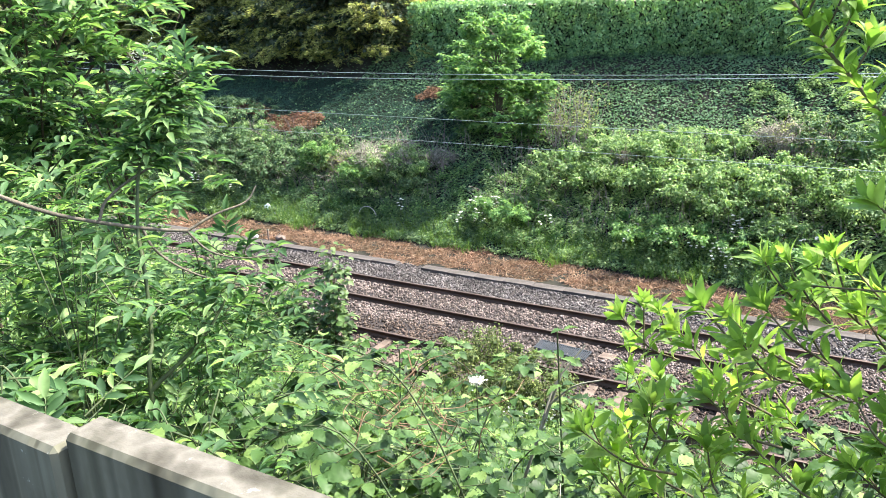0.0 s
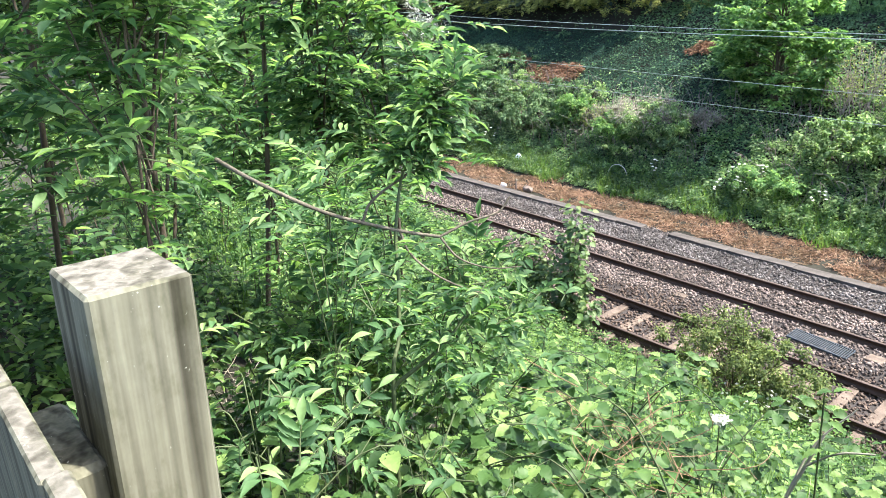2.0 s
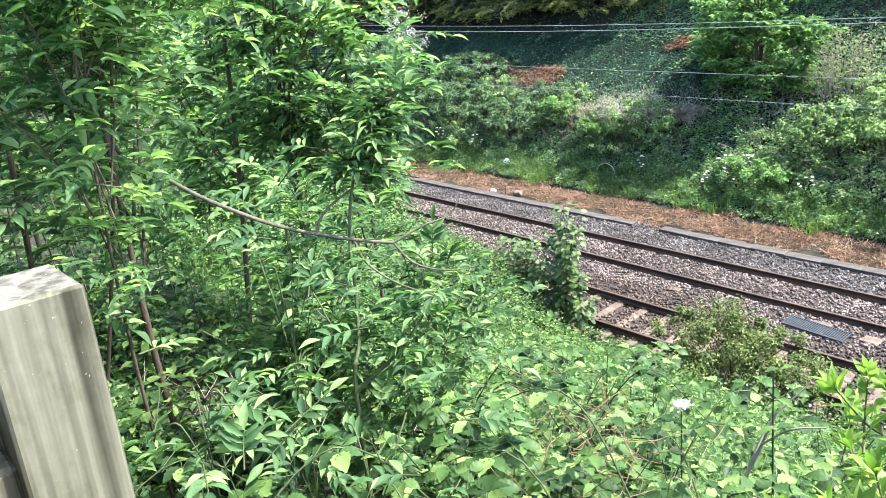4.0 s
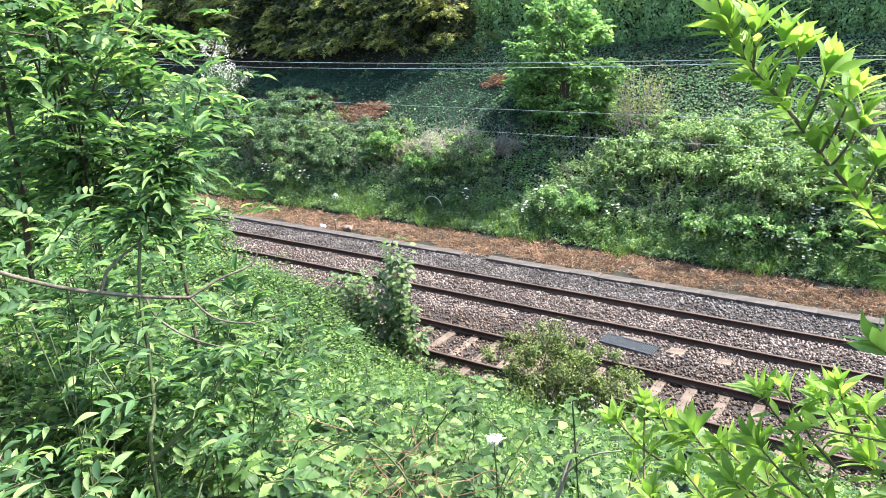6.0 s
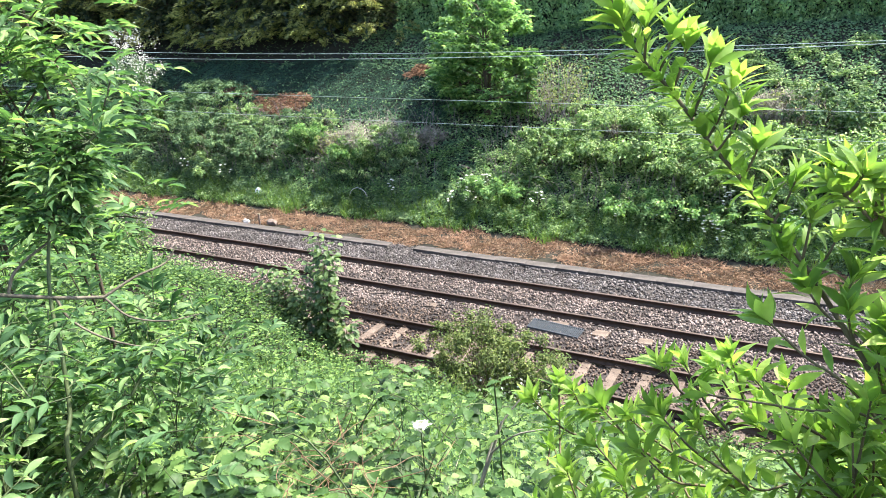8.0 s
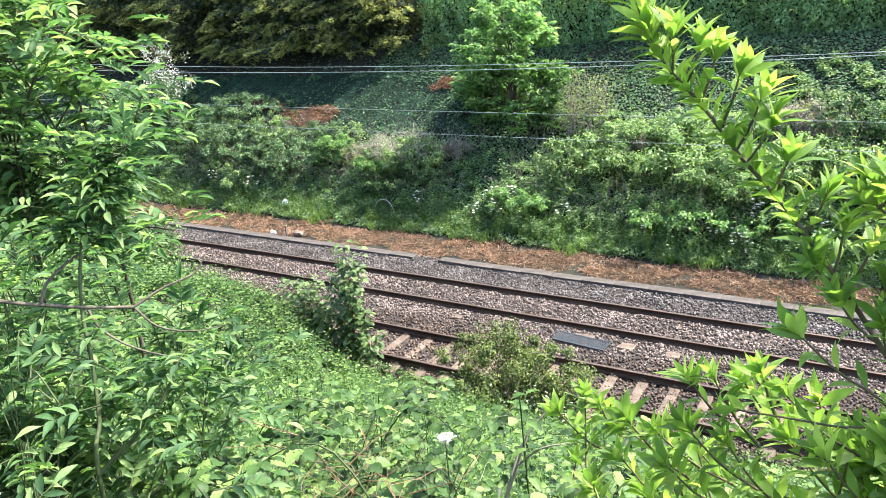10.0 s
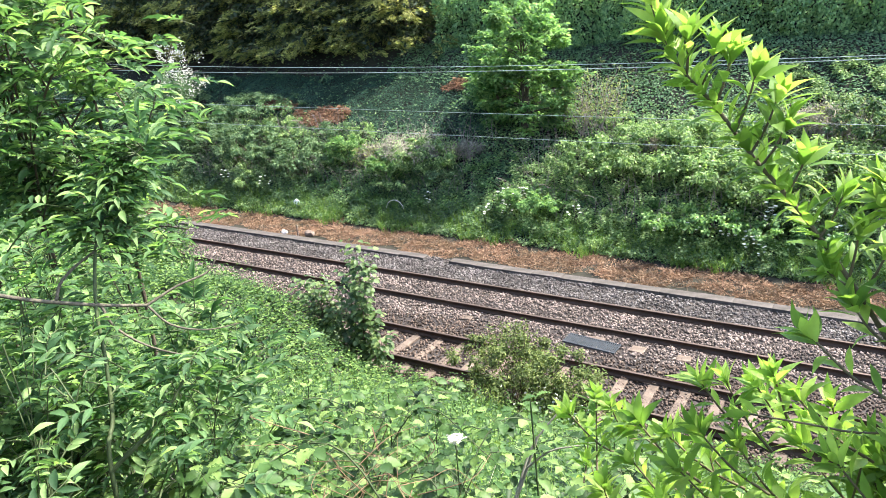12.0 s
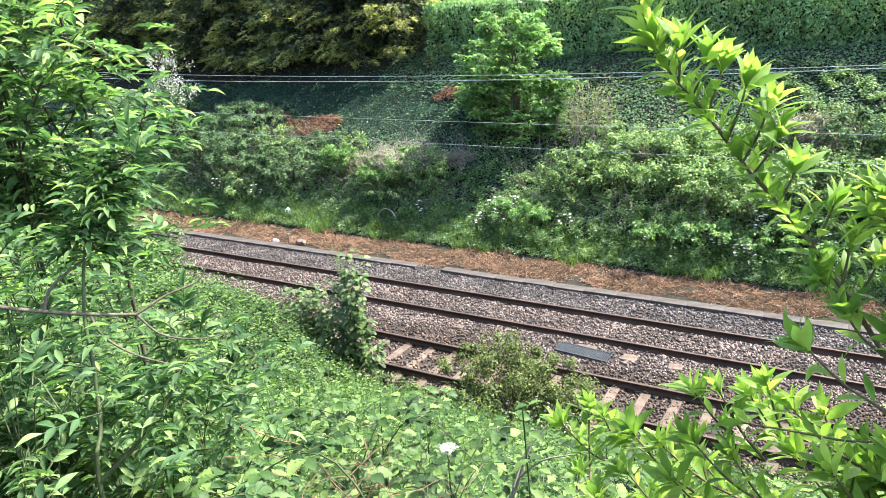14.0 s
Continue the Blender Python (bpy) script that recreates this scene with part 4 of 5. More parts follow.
broadleaf("sapling", on_ground(-9.45, -1.2, .25), [((0, 0, -.3), (.1, 0, 2.85)), ((0, 0, 0), (.42, -.1, 2.3)), ((0, 0, 0), (-.3, .1, 2.0)), ((0, 0, .6), (.2, .1, 2.5)), ((0, 0, 0), (.3, .1, 1.2)), ((0, 0, 0), (.62, 0, .75)), ((0, 0, 0), (-.35, 0, .8))], "young sycamore sapling beside the track", .17)
broadleaf("sapling", on_ground(-10.6, -1.2, .1), [((0, 0, -.3), (k, rng.normal(0, .2), h)) for k, h in ((-.8, 1.2), (-.5, 1.6), (-.2, 1.4), (.1, 1.7), (.4, 1.5), (.7, 1.1), (-.1, .8), (.3, .8))], "low broad-leaved bush beside the sapling", .16)
for x, y, rx, rz in ((-14.6, -2.2, 1.2, .8), (-17.5, -1.9, 1.5, 1.1), (-20.8, -1.5, 1.6, 1.3), (-24.5, -1.2, 2.0, 1.5), (-29, -1.0, 2.4, 1.8)):
    bush("bank_shrub", on_ground(x, y), (rx, rx * .7, rz), int(2600 * rx), (.06, .12), M_BRAMBLE, "light green shrub at the foot of the near bank", "bush", group="shrubs at the foot of the near bank", blobs=14, reach=.8)


# trees that close the view along the line
for x, y, r in ((-40, -8.5, 3.6), (-50, -5.5, 4.2), (-62, -3.5, 5.0), (-66, 6, 5.0), (-60, 13, 4.5), (-30, -13, 3.6), (-24, -16, 3.2)):
    bush("line_side_tree", on_ground(x, y), (r, r * .9, r * 1.15), 4200, (.3, .6), M_DARKBUSH, "dark green leafy tree beside the railway line", "tree", group="trees beside the line", blobs=60, stems=7, reach=.95, lumps=(.12, .3), fill=.8)

# white-flowered cow parsley
def cow_parsley():
    t = thing("cow_parsley", (0, 0, 0), "cow parsley with flat white flower heads", "cow parsley", "cow parsley plants")
    heads = []
    for k in range(6):
        e = np.array([rng.uniform(-.22, .22), rng.uniform(-.2, .2), rng.uniform(.55, .9)])
        v, f = tube(curve([(0, 0, 0), e * [.3, .3, .55], e], 4), .005, .003, 4)
        part("stem", fast_mesh("stem", v, f), M_GREENSTEM, t)
        bm = bmesh.new()
        bmesh.ops.create_icosphere(bm, subdivisions=2, radius=1)
        for w in bm.verts:
            g = rng.uniform(.3, 1.3)
            w.co = Vector((w.co.x * .05 * g, w.co.y * .05 * g, w.co.z * .018 * g)) + Vector(e)
        part("flower_head", bm, M_BLOSSOM, t)
    q = 40
    P = rng.normal(0, .12, (q, 3)) * [1, 1, .3] + [0, 0, .25]
    v, f = leaves(P, spread(q) * [1, 1, .3], spread(q) * .5 + [0, 0, 1], rng.uniform(.08, .15, q), .05, LANCE)
    part("foliage", fast_mesh("foliage", v, f), M_BRAMBLE, t)
    return t


first = cow_parsley()
spots = [(-11.5 + rng.normal(0, .6), 9.6 + rng.normal(0, .25)) for _ in range(9)] + [(-3.6 + rng.normal(0, .9), 9.3 + rng.normal(0, .25)) for _ in range(9)]
spots += [(-1.2 + rng.normal(0, .8), 9.7 + rng.normal(0, .3)) for _ in range(6)] + [(-4.7 + rng.normal(0, .4), -.95 + rng.normal(0, .15)) for _ in range(5)] + [(-25.5, 9.6), (-22.8, 9.4), (-8.6, 9.5), (-14.4, 9.4)]
first.location = on_ground(*spots[0])
for x, y in spots[1:]:
    s = rng.uniform(.8, 1.2) * (.6 if y < 0 else 1)
    copy_thing(first, Matrix.Translation(on_ground(x, y)) @ Matrix.Rotation(rng.uniform(0, 6), 4, "Z") @ Matrix.Scale(s, 4))


# ---- near plants ----
def pinnate(base, way, length, pairs, size, out, stalks):
    """One compound leaf: leaflets in pairs along a drooping stalk, and one at its end."""
    way = way / np.linalg.norm(way)
    up = np.array([0, 0, 1.0])
    side = np.cross(way, up)
    side = side / max(np.linalg.norm(side), 1e-6)
    roll = rng.normal(0, .3)
    nrm = np.cross(side, way)
    side, nrm = side * math.cos(roll) + nrm * math.sin(roll), nrm * math.cos(roll) - side * math.sin(roll)
    sag = rng.uniform(.03, .4)
    line = [base + way * length * s - up * length * sag * s * s for s in (0, .5, 1)]
    stalks.append(tube(line, .0022, .0012, 3))
    for k in range(pairs):
        s = .38 + .6 * k / pairs
        p = base + way * length * s - up * length * sag * s * s
        for sg in (-1, 1):
            d = side * sg + way * .75 - up * rng.uniform(-.12, .12 + .6 * sag)
            out.append((p, d, nrm + spread(1)[0] * .25, size * rng.uniform(.75, 1.1)))
    out.append((line[-1], way - up * (.1 + sag), nrm + spread(1)[0] * .2, size * 1.1))


def leafy(name, place, stems, twigs, n_leaves, size, label, material=M_ELDER, stem_mat=M_GREENSTEM, length=(.14, .24), pairs=3, group="", spreadout=.0, category="tree", shape=LANCE):
    """A young tree: stems as given, compound leaves along its twigs."""
    t = thing(name, place, label, category, group)
    for p, a, b, *own in stems:
        v, f = tube(curve(p, 5), a, b, 7)
        under(part("branch", fast_mesh("branch", v, f, True), own[0] if own else stem_mat), t)
    out, stalks = [], []
    lines = [curve(p, 6) for p in twigs]
    wts = np.array([len(l) for l in lines], float)
    for k in range(n_leaves):
        line = lines[rng.choice(len(lines), p=wts / wts.sum())]
        p = line[rng.integers(0, len(line))] + rng.normal(0, 1, 3) * spreadout
        way = np.array([*(spread(1)[0][:2]), rng.uniform(-.2, .5)])
        pinnate(p, way, rng.uniform(*length), pairs, size, out, stalks)
    P, D, N, L = (np.array(q) for q in zip(*out))
    v, f = leaves(P, D, N, L, L * rng.uniform(.28, .37, len(L)), shape)
    under(part("foliage", fast_mesh("foliage", v, f, True), material), t)
    v, f = merge(stalks)
    under(tagged(part("leaf_stalk", fast_mesh("leaf_stalk", v, f), M_GREENSTEM), kind="stuff"), t)
    return t


stem_line = [(-.80, -12.40, 6.2), (-.84, -12.36, 6.7), (-.862, -12.338, 7.22), (-.896, -12.288, 7.32), (-.937, -12.248, 7.45), (-.971, -12.222, 7.56), (-.989, -12.175, 7.70), (-.977, -12.113, 7.81), (-.942, -12.044, 7.90)]
h_line = [(-1.32, -12.5, 7.735), (-1.143, -12.483, 7.705), (-1.064, -12.357, 7.619), (-.969, -12.219, 7.562), (-.907, -12.136, 7.539)]
up_line = [(-.907, -12.136, 7.539), (-.872, -12.07, 7.569), (-.833, -12.009, 7.588), (-.821, -11.978, 7.624)]
down_line = [(-.964, -12.213, 7.556), (-.942, -12.208, 7.51), (-.90, -12.177, 7.461), (-.845, -12.127, 7.421), (-.77, -12.053, 7.388)]
fork_line = [(-.907, -12.136, 7.539), (-.866, -12.111, 7.486), (-.812, -12.056, 7.459), (-.763, -11.996, 7.46)]
arc_line = [(-1.017, -12.284, 7.591), (-1.017, -12.259, 7.631), (-.996, -12.201, 7.671), (-.958, -12.123, 7.709)]
right_line = [(-.862, -12.338, 7.22), (-.80, -12.22, 7.32), (-.765, -12.12, 7.45)]
leafy("elder_sapling", (-.80, -12.40, 6.2),
      [(stem_line, .0062, .003), (h_line, .0055, .004, M_PALEBARK), (up_line, .0038, .0018, M_PALEBARK), (down_line, .0036, .0018, M_PALEBARK), (fork_line, .003, .0014, M_PALEBARK), (arc_line, .004, .0025, M_PALEBARK), (right_line, .006, .002)],
      [stem_line[6:], stem_line[6:], stem_line[7:], right_line[1:], stem_line[6:]], 120, .042, "young elder sapling with pinnate leaves and a bare side branch", length=(.055, .10), category="sapling", shape=ELDER_LEAF)


def grove(name, foot, crown, radii, n_leaves, size, label, stem_mat=M_BARK, limbs=12, **kw):
    foot, crown, radii = np.array(foot, float), np.array(crown, float), np.array(radii, float)
    lr = .016 * min(1, radii[2])
    stems = [([foot, foot * .5 + crown * .5 + rng.normal(0, .05, 3), crown + [0, 0, radii[2] * .8]], lr, lr * .4)]
    twigs = []
    for k in range(limbs):
        e = crown + spread(1)[0] * radii * rng.uniform(.55, 1.05)
        s = foot + (crown + [0, 0, radii[2] * .5] - foot) * rng.uniform(.35, .95)
        line = [s, s * .5 + e * .5 + [0, 0, .08], e]
        stems.append((line, lr * .4, .002))
        twigs.append(line)
    return leafy(name, tuple(foot), stems, twigs, n_leaves, size, label, stem_mat=stem_mat, spreadout=.07, **kw)


LAB = "young elder tree with dense green pinnate leaves"
for foot, crown, radii, n, s in (
        ((-2.0, -12.42, 6.4), (-2.05, -12.35, 8.1), (.75, .6, 1.1), 380, .072),
        ((-2.5, -11.1, 6.0), (-2.5, -11.15, 7.75), (.6, .5, .85), 260, .08),
        ((-1.65, -12.6, 6.5), (-1.56, -12.55, 8.14), (.42, .36, .45), 230, .066),
        ((-1.2, -12.85, 6.5), (-1.2, -12.85, 7.0), (.35, .25, .28), 70, .055),
        ((-2.6, -11.4, 6.1), (-2.7, -11.35, 7.9), (.75, .55, 1.25), 380, .078),
        ((-2.4, -13.3, 6.6), (-2.3, -13.05, 8.1), (.8, .5, 1.0), 220, .08),
        ((-.62, -12.8, 6.6), (-.62, -12.8, 7.42), (.15, .14, .14), 16, .044),
        ((-.45, -12.6, 6.6), (-.5, -12.55, 7.25), (.25, .15, .15), 16, .045),
        ((-1.1, -11.85, 6.3), (-1.12, -11.85, 6.9), (.26, .25, .24), 70, .055),
        ((-1.35, -12.2, 6.4), (-1.38, -12.2, 7.08), (.3, .25, .3), 110, .055),
        ((-1.5, -12.05, 6.3), (-1.45, -12.1, 6.95), (.4, .4, .42), 130, .06),
        ((-1.22, -12.3, 6.5), (-1.19, -12.27, 7.40), (.30, .2, .25), 75, .05),
        ((-1.02, -12.1, 6.4), (-1.01, -12.08, 7.24), (.26, .2, .22), 65, .05),
        ((-1.08, -11.95, 6.4), (-1.06, -11.93, 7.30), (.24, .2, .2), 60, .05),
        ((-1.48, -12.1, 6.4), (-1.44, -12.05, 7.42), (.32, .2, .25), 75, .054),
        ((-.94, -12.44, 6.5), (-.92, -12.42, 7.50), (.2, .14, .13), 26, .042),
        ((-.88, -12.5, 6.5), (-.86, -12.48, 7.22), (.2, .15, .16), 34, .045),
        # next three: unseen high crowns, added only to shade the growth below them
        ((-2.2, -12.7, 6.4), (-1.5, -12.2, 9.6), (.85, .65, .5), 260, .09),
        ((-2.9, -11.7, 6.2), (-3.0, -11.4, 10.2), (1.2, 1.0, .9), 240, .095),
        ((-3.1, -12.6, 6.4), (-2.4, -12.4, 10.0), (1.1, .9, .9), 220, .095),
        ((-3.6, -12.4, 6.4), (-3.6, -12.4, 8.0), (.9, .8, 1.5), 400, .09),
        ((-4.3, -10.9, 5.8), (-4.2, -11.0, 7.4), (1.0, .8, 1.5), 400, .095),
        ((-5.4, -12.9, 6.5), (-5.4, -12.9, 8.4), (1.2, 1.1, 1.8), 420, .11),
        ((-6.2, -9.9, 5.0), (-6.2, -10.0, 7.0), (1.2, 1.0, 1.7), 420, .11),
        ((-8.5, -9.5, 4.8), (-8.5, -9.5, 7.2), (1.6, 1.4, 2.0), 420, .13),
        ((-9.5, -12.5, 6.4), (-9.5, -12.5, 8.4), (1.8, 1.6, 2.2), 420, .14),
        ((-13, -9, 4.5), (-13, -9, 7.2), (2.2, 1.8, 2.4), 420, .16)):
    grove("elder_tree", foot, crown, radii, n, s, LAB, length=(1.55 * s, 2.5 * s), group="young trees beside the fence", limbs=6 if s < .057 else 12, stem_mat=M_GREENSTEM if foot[0] > -1.6 else M_BARK, shape=LANCE if foot[0] < -2.7 or crown[2] > 9 else ELDER_LEAF)


# shrub with long pointed leaves in tufts at the ends of its shoots
def tufted_shrub(name, place, shoots, label):
    t = thing(name, place, label, "shrub")
    P, D, N, L = [], [], [], []

    def leaf(p, d, n, size):
        P.append(p)
        D.append(d)
        N.append(n + rng.normal(0, .35, 3))
        L.append(size)

    for pts, r0, r1, start, step, tuft in shoots:
        line = curve(pts, 6)
        v, f = tube(line, r0, r1, 6)
        under(part("branch", fast_mesh("branch", v, f, True), M_REDSTEM), t)
        tang = unit(np.gradient(line, axis=0))
        u = np.cross(tang, [.3, .2, .93])
        u = unit(u)
        w = np.cross(tang, u)
        length = np.linalg.norm(np.diff(line, axis=0), axis=1).sum() * (1 - start)
        m = int(length / step)
        for q in range(m):
            i = min(int((start + (1 - start) * (q + rng.random()) / m) * (len(line) - 1)), len(line) - 1)
            a = q * 2.4 + rng.uniform(-.9, .9)
            out = u[i] * math.cos(a) + w[i] * math.sin(a)
            leaf(line[i] + out * .002, out + tang[i] * rng.uniform(.2, 1.1) + [0, 0, rng.uniform(-.1, .3)], tang[i] + [0, 0, .6], rng.uniform(.038, .072))
        size = rng.uniform(.8, 1.1)
        for q in range(tuft):
            a = q * 2.4 + rng.uniform(-.4, .4)
            out = u[-1] * math.cos(a) + w[-1] * math.sin(a)
            k = q / tuft
            leaf(line[-1] - tang[-1] * .018 * k, out * (.25 + 1.0 * k) * rng.uniform(.6, 1.4) + tang[-1] * rng.uniform(.6, 1.1), tang[-1] - out * .4, size * (rng.uniform(.04, .058) + .03 * k))
    P, D, N, L = (np.array(q) for q in (P, D, N, L))
    L = L * .76
    W = L * rng.uniform(.25, .34, len(L))
    bent = rng.random(len(L)) < .35
    v, f = merge([leaves(P[k], D[k], N[k], L[k], W[k], shape) for k, shape in ((bent, POINTED_BENT), (~bent, POINTED))])
    under(part("foliage", fast_mesh("foliage", v, f, True), M_LAUREL), t)
    return t


def side_shoot(b, d, length):
    d = d / np.linalg.norm(d)
    e = b + d * length + [0, 0, length * .2]
    return [b, b + d * length * .55, e]


main = [(.85, -12.45, 6.5), (.75, -12.26, 7.35), (.663, -12.174, 7.623), (.624, -12.177, 7.696), (.579, -12.158, 7.757), (.526, -12.142, 7.828), (.465, -12.133, 7.903), (.414, -12.136, 7.96), (.362, -12.143, 8.029), (.328, -12.156, 8.069), (.298, -12.16, 8.118), (.272, -12.165, 8.2), (.26, -12.17, 8.30)]
shoots = [(main, .0046, .0016, .42, .0055, 9)]
spine = curve(main, 8)


def on_spine(z):
    return spine[int(np.argmin(abs(spine[:, 2] - z)))]


# upright tufts along the sunny side of the tall branch: height where each leaves it, way, length
for z, dx, dy, dz, length in ((8.16, .3, -.2, 1, .06), (8.07, .1, -.2, 1, .055), (8.05, .4, -.1, 1, .065), (8.03, .3, .1, 1, .07), (8.0, .35, -.1, 1, .085), (7.97, .45, .1, 1, .08), (7.95, .6, -.1, 1, .065),
                              (7.92, .5, -.2, 1, .055), (7.87, .45, .1, 1, .06), (7.82, .1, -.1, 1, .07), (7.81, -.8, -.3, .35, .045), (7.80, .5, .2, 1, .07), (7.76, .3, .1, 1, .06), (7.74, -.9, -.1, .75, .085),
                              (7.73, -.3, -.2, 1, .055), (7.70, .4, -.2, 1, .07), (7.68, -.2, -.3, 1, .06), (7.65, .5, .1, 1, .06), (7.62, -.5, .1, 1, .07), (8.10, -.5, .1, .8, .03), (8.22, .2, 0, 1, .06)):
    b = on_spine(z)
    shoots.append((side_shoot(b, np.array([dx, dy, dz]), length * .8), .0022, .0013, .2, .012, int(rng.integers(9, 13))))
second = [(.75, -12.26, 7.35), (.73, -12.2, 7.62), (.66, -12.15, 7.81), (.607, -12.16, 7.88), (.56, -12.165, 7.925)]
fourth = [(.85, -12.45, 6.9), (.83, -12.3, 7.5), (.76, -12.22, 7.8), (.70, -12.2, 7.95)]
third = [(.75, -12.26, 7.35), (.76, -12.18, 7.6), (.69, -12.12, 7.76), (.61, -12.13, 7.88)]
for pts in (second, third, fourth):
    shoots.append((pts, .0036, .0015, .4, .010, 12))
    line = curve(pts, 8)
    for k in range(9):
        b = line[int((.45 + .5 * k / 8) * (len(line) - 1))]
        shoots.append((side_shoot(b, np.array([rng.uniform(-.6, .6), rng.normal(0, .4), rng.uniform(.5, 1)]), rng.uniform(.03, .07)), .003, .0016, .3, .018, int(rng.integers(8, 11))))
# thin shoots that lie across the low part
shoots.append(([(.75, -12.26, 7.45), (.648, -12.219, 7.643), (.548, -12.205, 7.641), (.429, -12.198, 7.632)], .0022, .0012, .6, .03, 6))
shoots.append(([(.66, -12.2, 7.62), (.60, -12.21, 7.69), (.55, -12.21, 7.72), (.50, -12.21, 7.765)], .0024, .0014, .4, .02, 9))
low = [(.37, -12.185, 7.66), (.40, -12.175, 7.665), (.437, -12.155, 7.655), (.46, -12.165, 7.68), (.49, -12.168, 7.655), (.287, -12.195, 7.58), (.33, -12.19, 7.565), (.378, -12.216, 7.60), (.43, -12.214, 7.59), (.505, -12.2, 7.605), (.545, -12.243, 7.62)]
for e in low:
    e = np.array(e)
    b = e + [rng.uniform(.03, .12), rng.uniform(-.02, .05), -rng.uniform(.07, .12)]
    shoots.append(([b, b * .5 + e * .5 + [0, 0, -.01], e], .0022, .0012, .0, .011, int(rng.integers(9, 12))))
for k in range(105):  # the low, spreading part
    e = np.array([.12 + .78 * rng.random() ** 1.1, rng.uniform(-12.35, -11.95), 0])
    e[2] = 7.52 + .07 * min(1, max(0, (e[0] - .1) / .5)) - .36 * rng.random() ** .9
    b = e + [rng.uniform(-.02, .17), rng.uniform(-.08, .08), -rng.uniform(.04, .11)]
    shoots.append(([b, b * .5 + e * .5 + [0, 0, -.02], e], .0022, .0012, .0, .011, int(rng.integers(8, 11))))
for k in range(80):  # the leafy middle round the tall branch
    e = np.array([rng.uniform(.56, .88), rng.uniform(-12.25, -11.95), 0])
    e[2] = rng.uniform(7.45, min(7.82, 7.56 + 2.4 * (e[0] - .54)))
    b = e + [rng.uniform(-.02, .12), rng.uniform(-.08, .04), -rng.uniform(.10, .16)]
    shoots.append(([b, b * .5 + e * .5 + [0, 0, -.02], e], .0024, .0013, .0, .012, int(rng.integers(8, 11))))
tufted_shrub("laurel_shrub", (.85, -12.45, 6.5), shoots, "bright green shrub with long pointed leaves on red-brown stems")


# brambles: arching canes with leaves in threes
def bramble(kind):
    t = thing("bramble", (0, 0, 0), "bramble shoot with toothed leaves in threes", "bramble", "brambles at the top of the bank")
    e = np.array([.25 + .1 * kind, .1 - .1 * kind, .72 + .1 * kind])
    line = curve([(0, 0, 0), (.03, .02, .45), tuple(e * [.6, .6, 1]), tuple(e + [.1, 0, -.1])], 7)
    v, f = tube(line, .003, .0015, 5)
    part("cane", fast_mesh("cane", v, f, True), M_GREENSTEM, t)
    P, D, N, L = [], [], [], []
    for i in range(5, len(line)):
        a = i * 2.2 + rng.uniform(-.4, .4)
        out = np.array([math.cos(a), math.sin(a), .25])
        s = line[i] + out * rng.uniform(.04, .09)
        v, f = tube([line[i], s], .0015, .001, 3)
        size = rng.uniform(.036, .056)
        for q in (-1, 0, 1):
            c, sn = math.cos(1.15 * q), math.sin(1.15 * q)
            d = np.array([out[0] * c - out[1] * sn, out[0] * sn + out[1] * c, -.15])
            P.append(s)
            D.append(d)
            N.append(np.array([0, 0, 1.0]) + spread(1)[0] * .5)
            L.append(size * (1.1 if q == 0 else .9))
        part("leaf_stalk", fast_mesh("leaf_stalk", v, f), M_GREENSTEM, t)
    L = np.array(L)
    v, f = leaves(np.array(P), np.array(D), np.array(N), L, L * .7, TOOTHED)
    part("foliage", fast_mesh("foliage", v, f), M_BRAMBLE, t)
    return t


# nettles: upright stems with drooping pairs of leaves
def nettle(kind):
    t = thing("nettle", (0, 0, 0), "upright stinging nettle with drooping pairs of leaves", "nettle", "nettles at the top of the bank")
    h = .8 + .12 * kind
    v, f = tube([(0, 0, 0), (.02, .01, h * .5), (.0, .03, h)], .004, .002, 5)
    part("stem", fast_mesh("stem", v, f, True), M_GREENSTEM, t)
    P, D, N, L = [], [], [], []
    for i in range(11):
        s = .25 + .75 * i / 10
        for q in (0, math.pi):
            a = q + (math.pi / 2) * (i % 2) + rng.uniform(-.2, .2)
            P.append((.01, .015, h * s))
            D.append((math.cos(a), math.sin(a), -.25 + .35 * (s > .85)))
            N.append((0, 0, 1))
            L.append(.10 * (1.15 - s * .75))
    L = np.array(L)
    v, f = leaves(np.array(P), np.array(D), np.array(N, float) + spread(len(P)) * .25, L, L * .5, TOOTHED)
    part("foliage", fast_mesh("foliage", v, f, True), M_NETTLE, t)
    return t


def sow(makers, n, x0, x1, y0, y1, sink=.0):
    firsts = [m(k) for m, k in makers]
    for q in range(n):
        x, y = rng.uniform(x0, x1), y0 + (y1 - y0) * rng.random() ** 1.2
        m = Matrix.Translation(on_ground(x, y, -sink * rng.random())) @ Matrix.Rotation(rng.uniform(0, 6.28), 4, "Z") @ Matrix.Rotation(rng.uniform(-.2, .2), 4, "X")
        if q < len(firsts):
            firsts[q].matrix_basis = m
        else:
            copy_thing(firsts[q % len(firsts)], m)


sow([(bramble, 0), (bramble, 1), (bramble, 2), (bramble, 0), (bramble, 1)], 165, -1.8, 1.3, -12.5, -11.0, .3)
sow([(nettle, 0), (nettle, 1), (nettle, 2)], 330, -7.0, 2.0, -12.2, -4.0, .45)

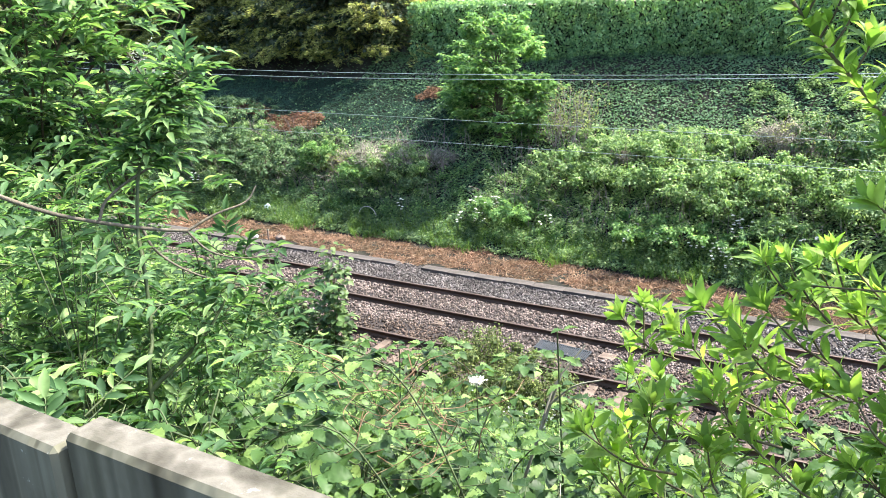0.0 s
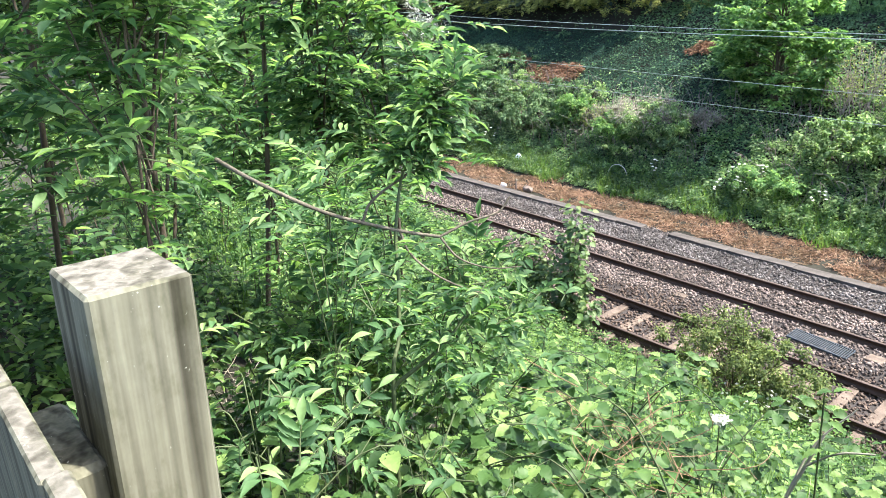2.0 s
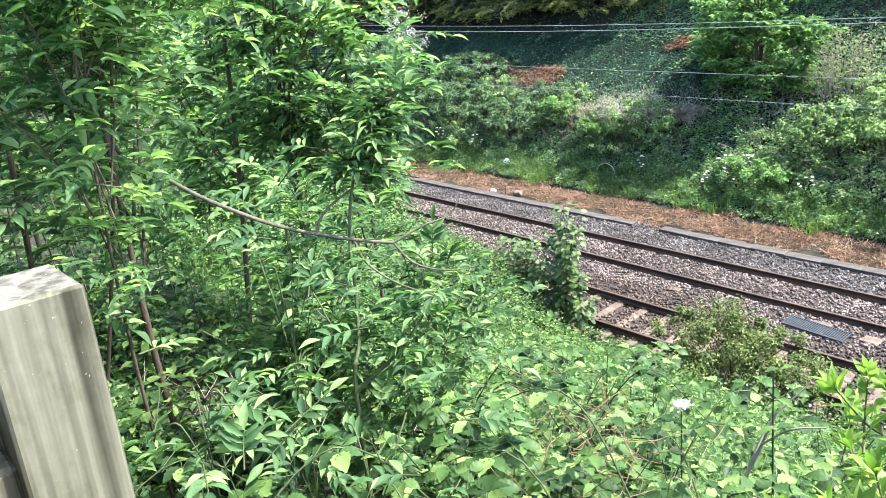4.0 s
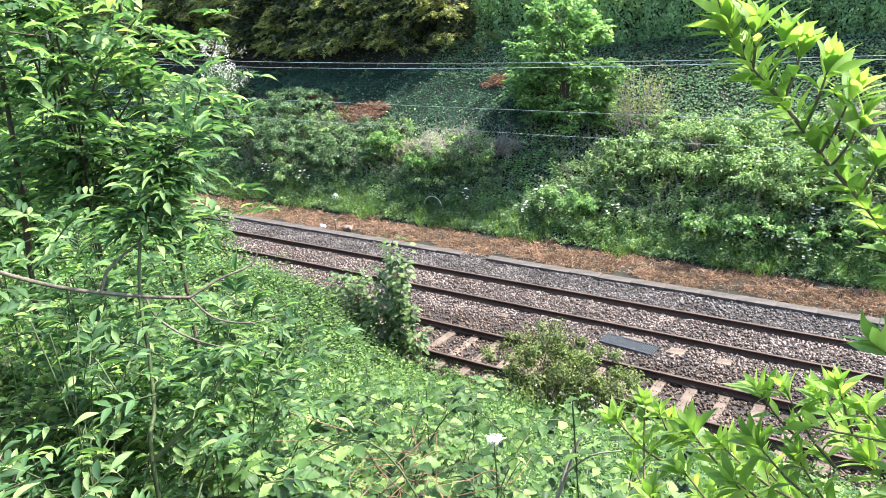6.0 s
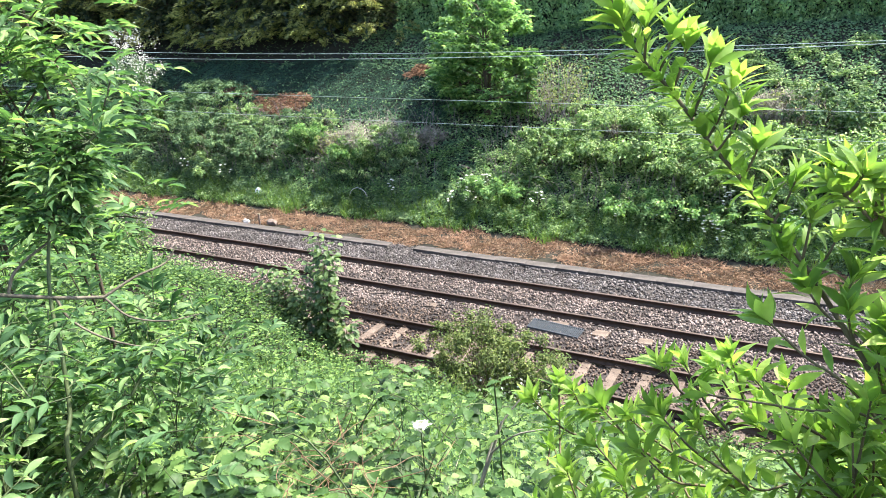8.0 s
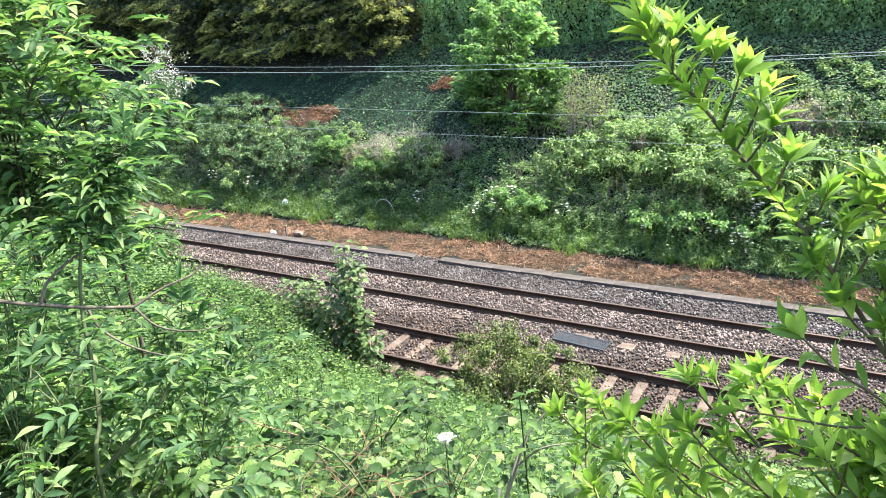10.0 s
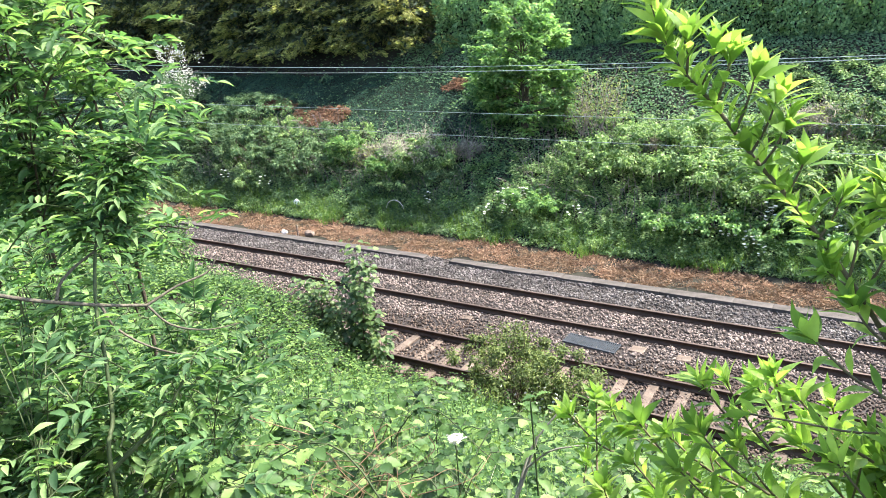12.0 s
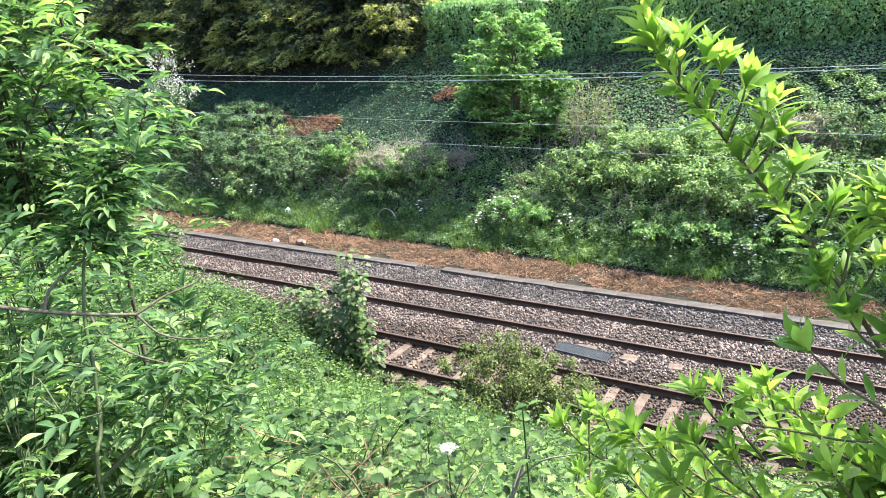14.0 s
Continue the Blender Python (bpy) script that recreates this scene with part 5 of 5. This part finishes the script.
# tangle of dry bramble canes
dry = thing("dry_canes", (-.32, -12.05, 6.3), "tangle of dry brown bramble canes among the leaves", "dry canes")
for k in range(46):
    b = np.array([-.37, -12.03, 7.12]) + rng.normal(0, .075, 3) * [1.3, 1, .6]
    e = b + rng.normal(0, .08, 3) * [1.3, 1, .6]
    v, f = tube(curve([b, b * .5 + e * .5 + rng.normal(0, .04, 3) + [0, 0, .03], e], 5), .0013, .0006, 4)
    under(part("cane", fast_mesh("cane", v, f), M_DRYCANE), dry)

flower = thing("wild_flower", on_ground(-.41, -11.6), "white wild flower head among the nettles", "flower")
h = 7.0 - flower.location.z
v, f = tube([(0, 0, -.02), (.01, 0, h * .5), (0, 0, h)], .003, .002, 5)
part("stem", fast_mesh("stem", v, f), M_GREENSTEM, flower)
for k in range(7):
    n = 22
    d = rng.normal(0, .005, (n, 3)) * [1, 1, .5] + np.array([.014 * math.cos(k), .014 * math.sin(k), 0]) * (k > 0)
    v, f = leaves(d + [0, 0, h], spread(n), spread(n) * .4 + [0, 0, 1], .009, .008, DIAMOND)
    part("umbel", fast_mesh("umbel", v, f), M_BLOSSOM, flower)
stick = thing("dead_stick", on_ground(-.27, -11.82), "pale dead stick leaning among the nettles", "stick")
rise = 7.1 - stick.location.z
for pts, a, b in (([(0, 0, -.05), (.05, .08, rise * .55), (.13, .19, rise)], .006, .004), ([(.09, .13, rise * .8), (.11, .2, rise * .95), (.17, .26, rise + .06)], .0035, .002), ([(.11, .16, rise * .9), (.17, .18, rise * .97), (.24, .2, rise)], .003, .002)):
    v, f = tube(curve(pts, 4), a, b, 6)
    part("branch", fast_mesh("branch", v, f, True), M_STRAW_PALE, stick)

# ---- fence ----
FENCE_Y, FENCE_Z = -13.176, 7.884
fence = thing("fence", (0, FENCE_Y, 6.6), "weathered grey-brown close-boarded wooden fence", "fence")


def board_mesh():
    bm = box(.1385, .016, 1.3, .002, (0, 0, -.65))
    me = bpy.data.meshes.new("board")
    bm.to_mesh(me)
    bm.free()
    me.materials.append(M_WOOD)
    me.materials.append(M_ENDGRAIN)
    for p in me.polygons:
        p.material_index = 1 if p.center.z > -.001 else 0
    return me


BOARD = board_mesh()
for k in range(39):
    b = part("board", BOARD, None, fence)
    b.location = (-3.04 + k * .14, rng.uniform(-.002, .002), FENCE_Z - 6.6 + rng.uniform(-.005, .004))
    b.rotation_euler = (rng.uniform(-.004, .004), rng.uniform(-.003, .003), rng.uniform(-.012, .012))
part("rail_stub", box(.13, .048, .09, .006), M_WOOD, fence, "mossy cut end of the upper rail").location = (-.238, .0345, 7.742 - 6.6)
part("rail", box(6, .048, .09, .006), M_WOOD, fence).location = (-.3, .0345, 7.05 - 6.6)


def post_mesh():
    bm = box(.095, .084, 1.6, .003, (0, 0, -.8))
    me = bpy.data.meshes.new("fence_post")
    bm.to_mesh(me)
    bm.free()
    me.materials.append(M_WOOD)
    me.materials.append(M_ENDGRAIN)
    for p in me.polygons:
        p.material_index = 1 if p.normal.z > .9 else 0
    return me


post = tagged(new("fence_post", post_mesh()), "square weathered wooden fence post with a pale worn top", "fence post")
post.location = (-.203, -13.072, 7.935)
post.rotation_euler = (radians(-2.2), radians(-1.0), radians(1))
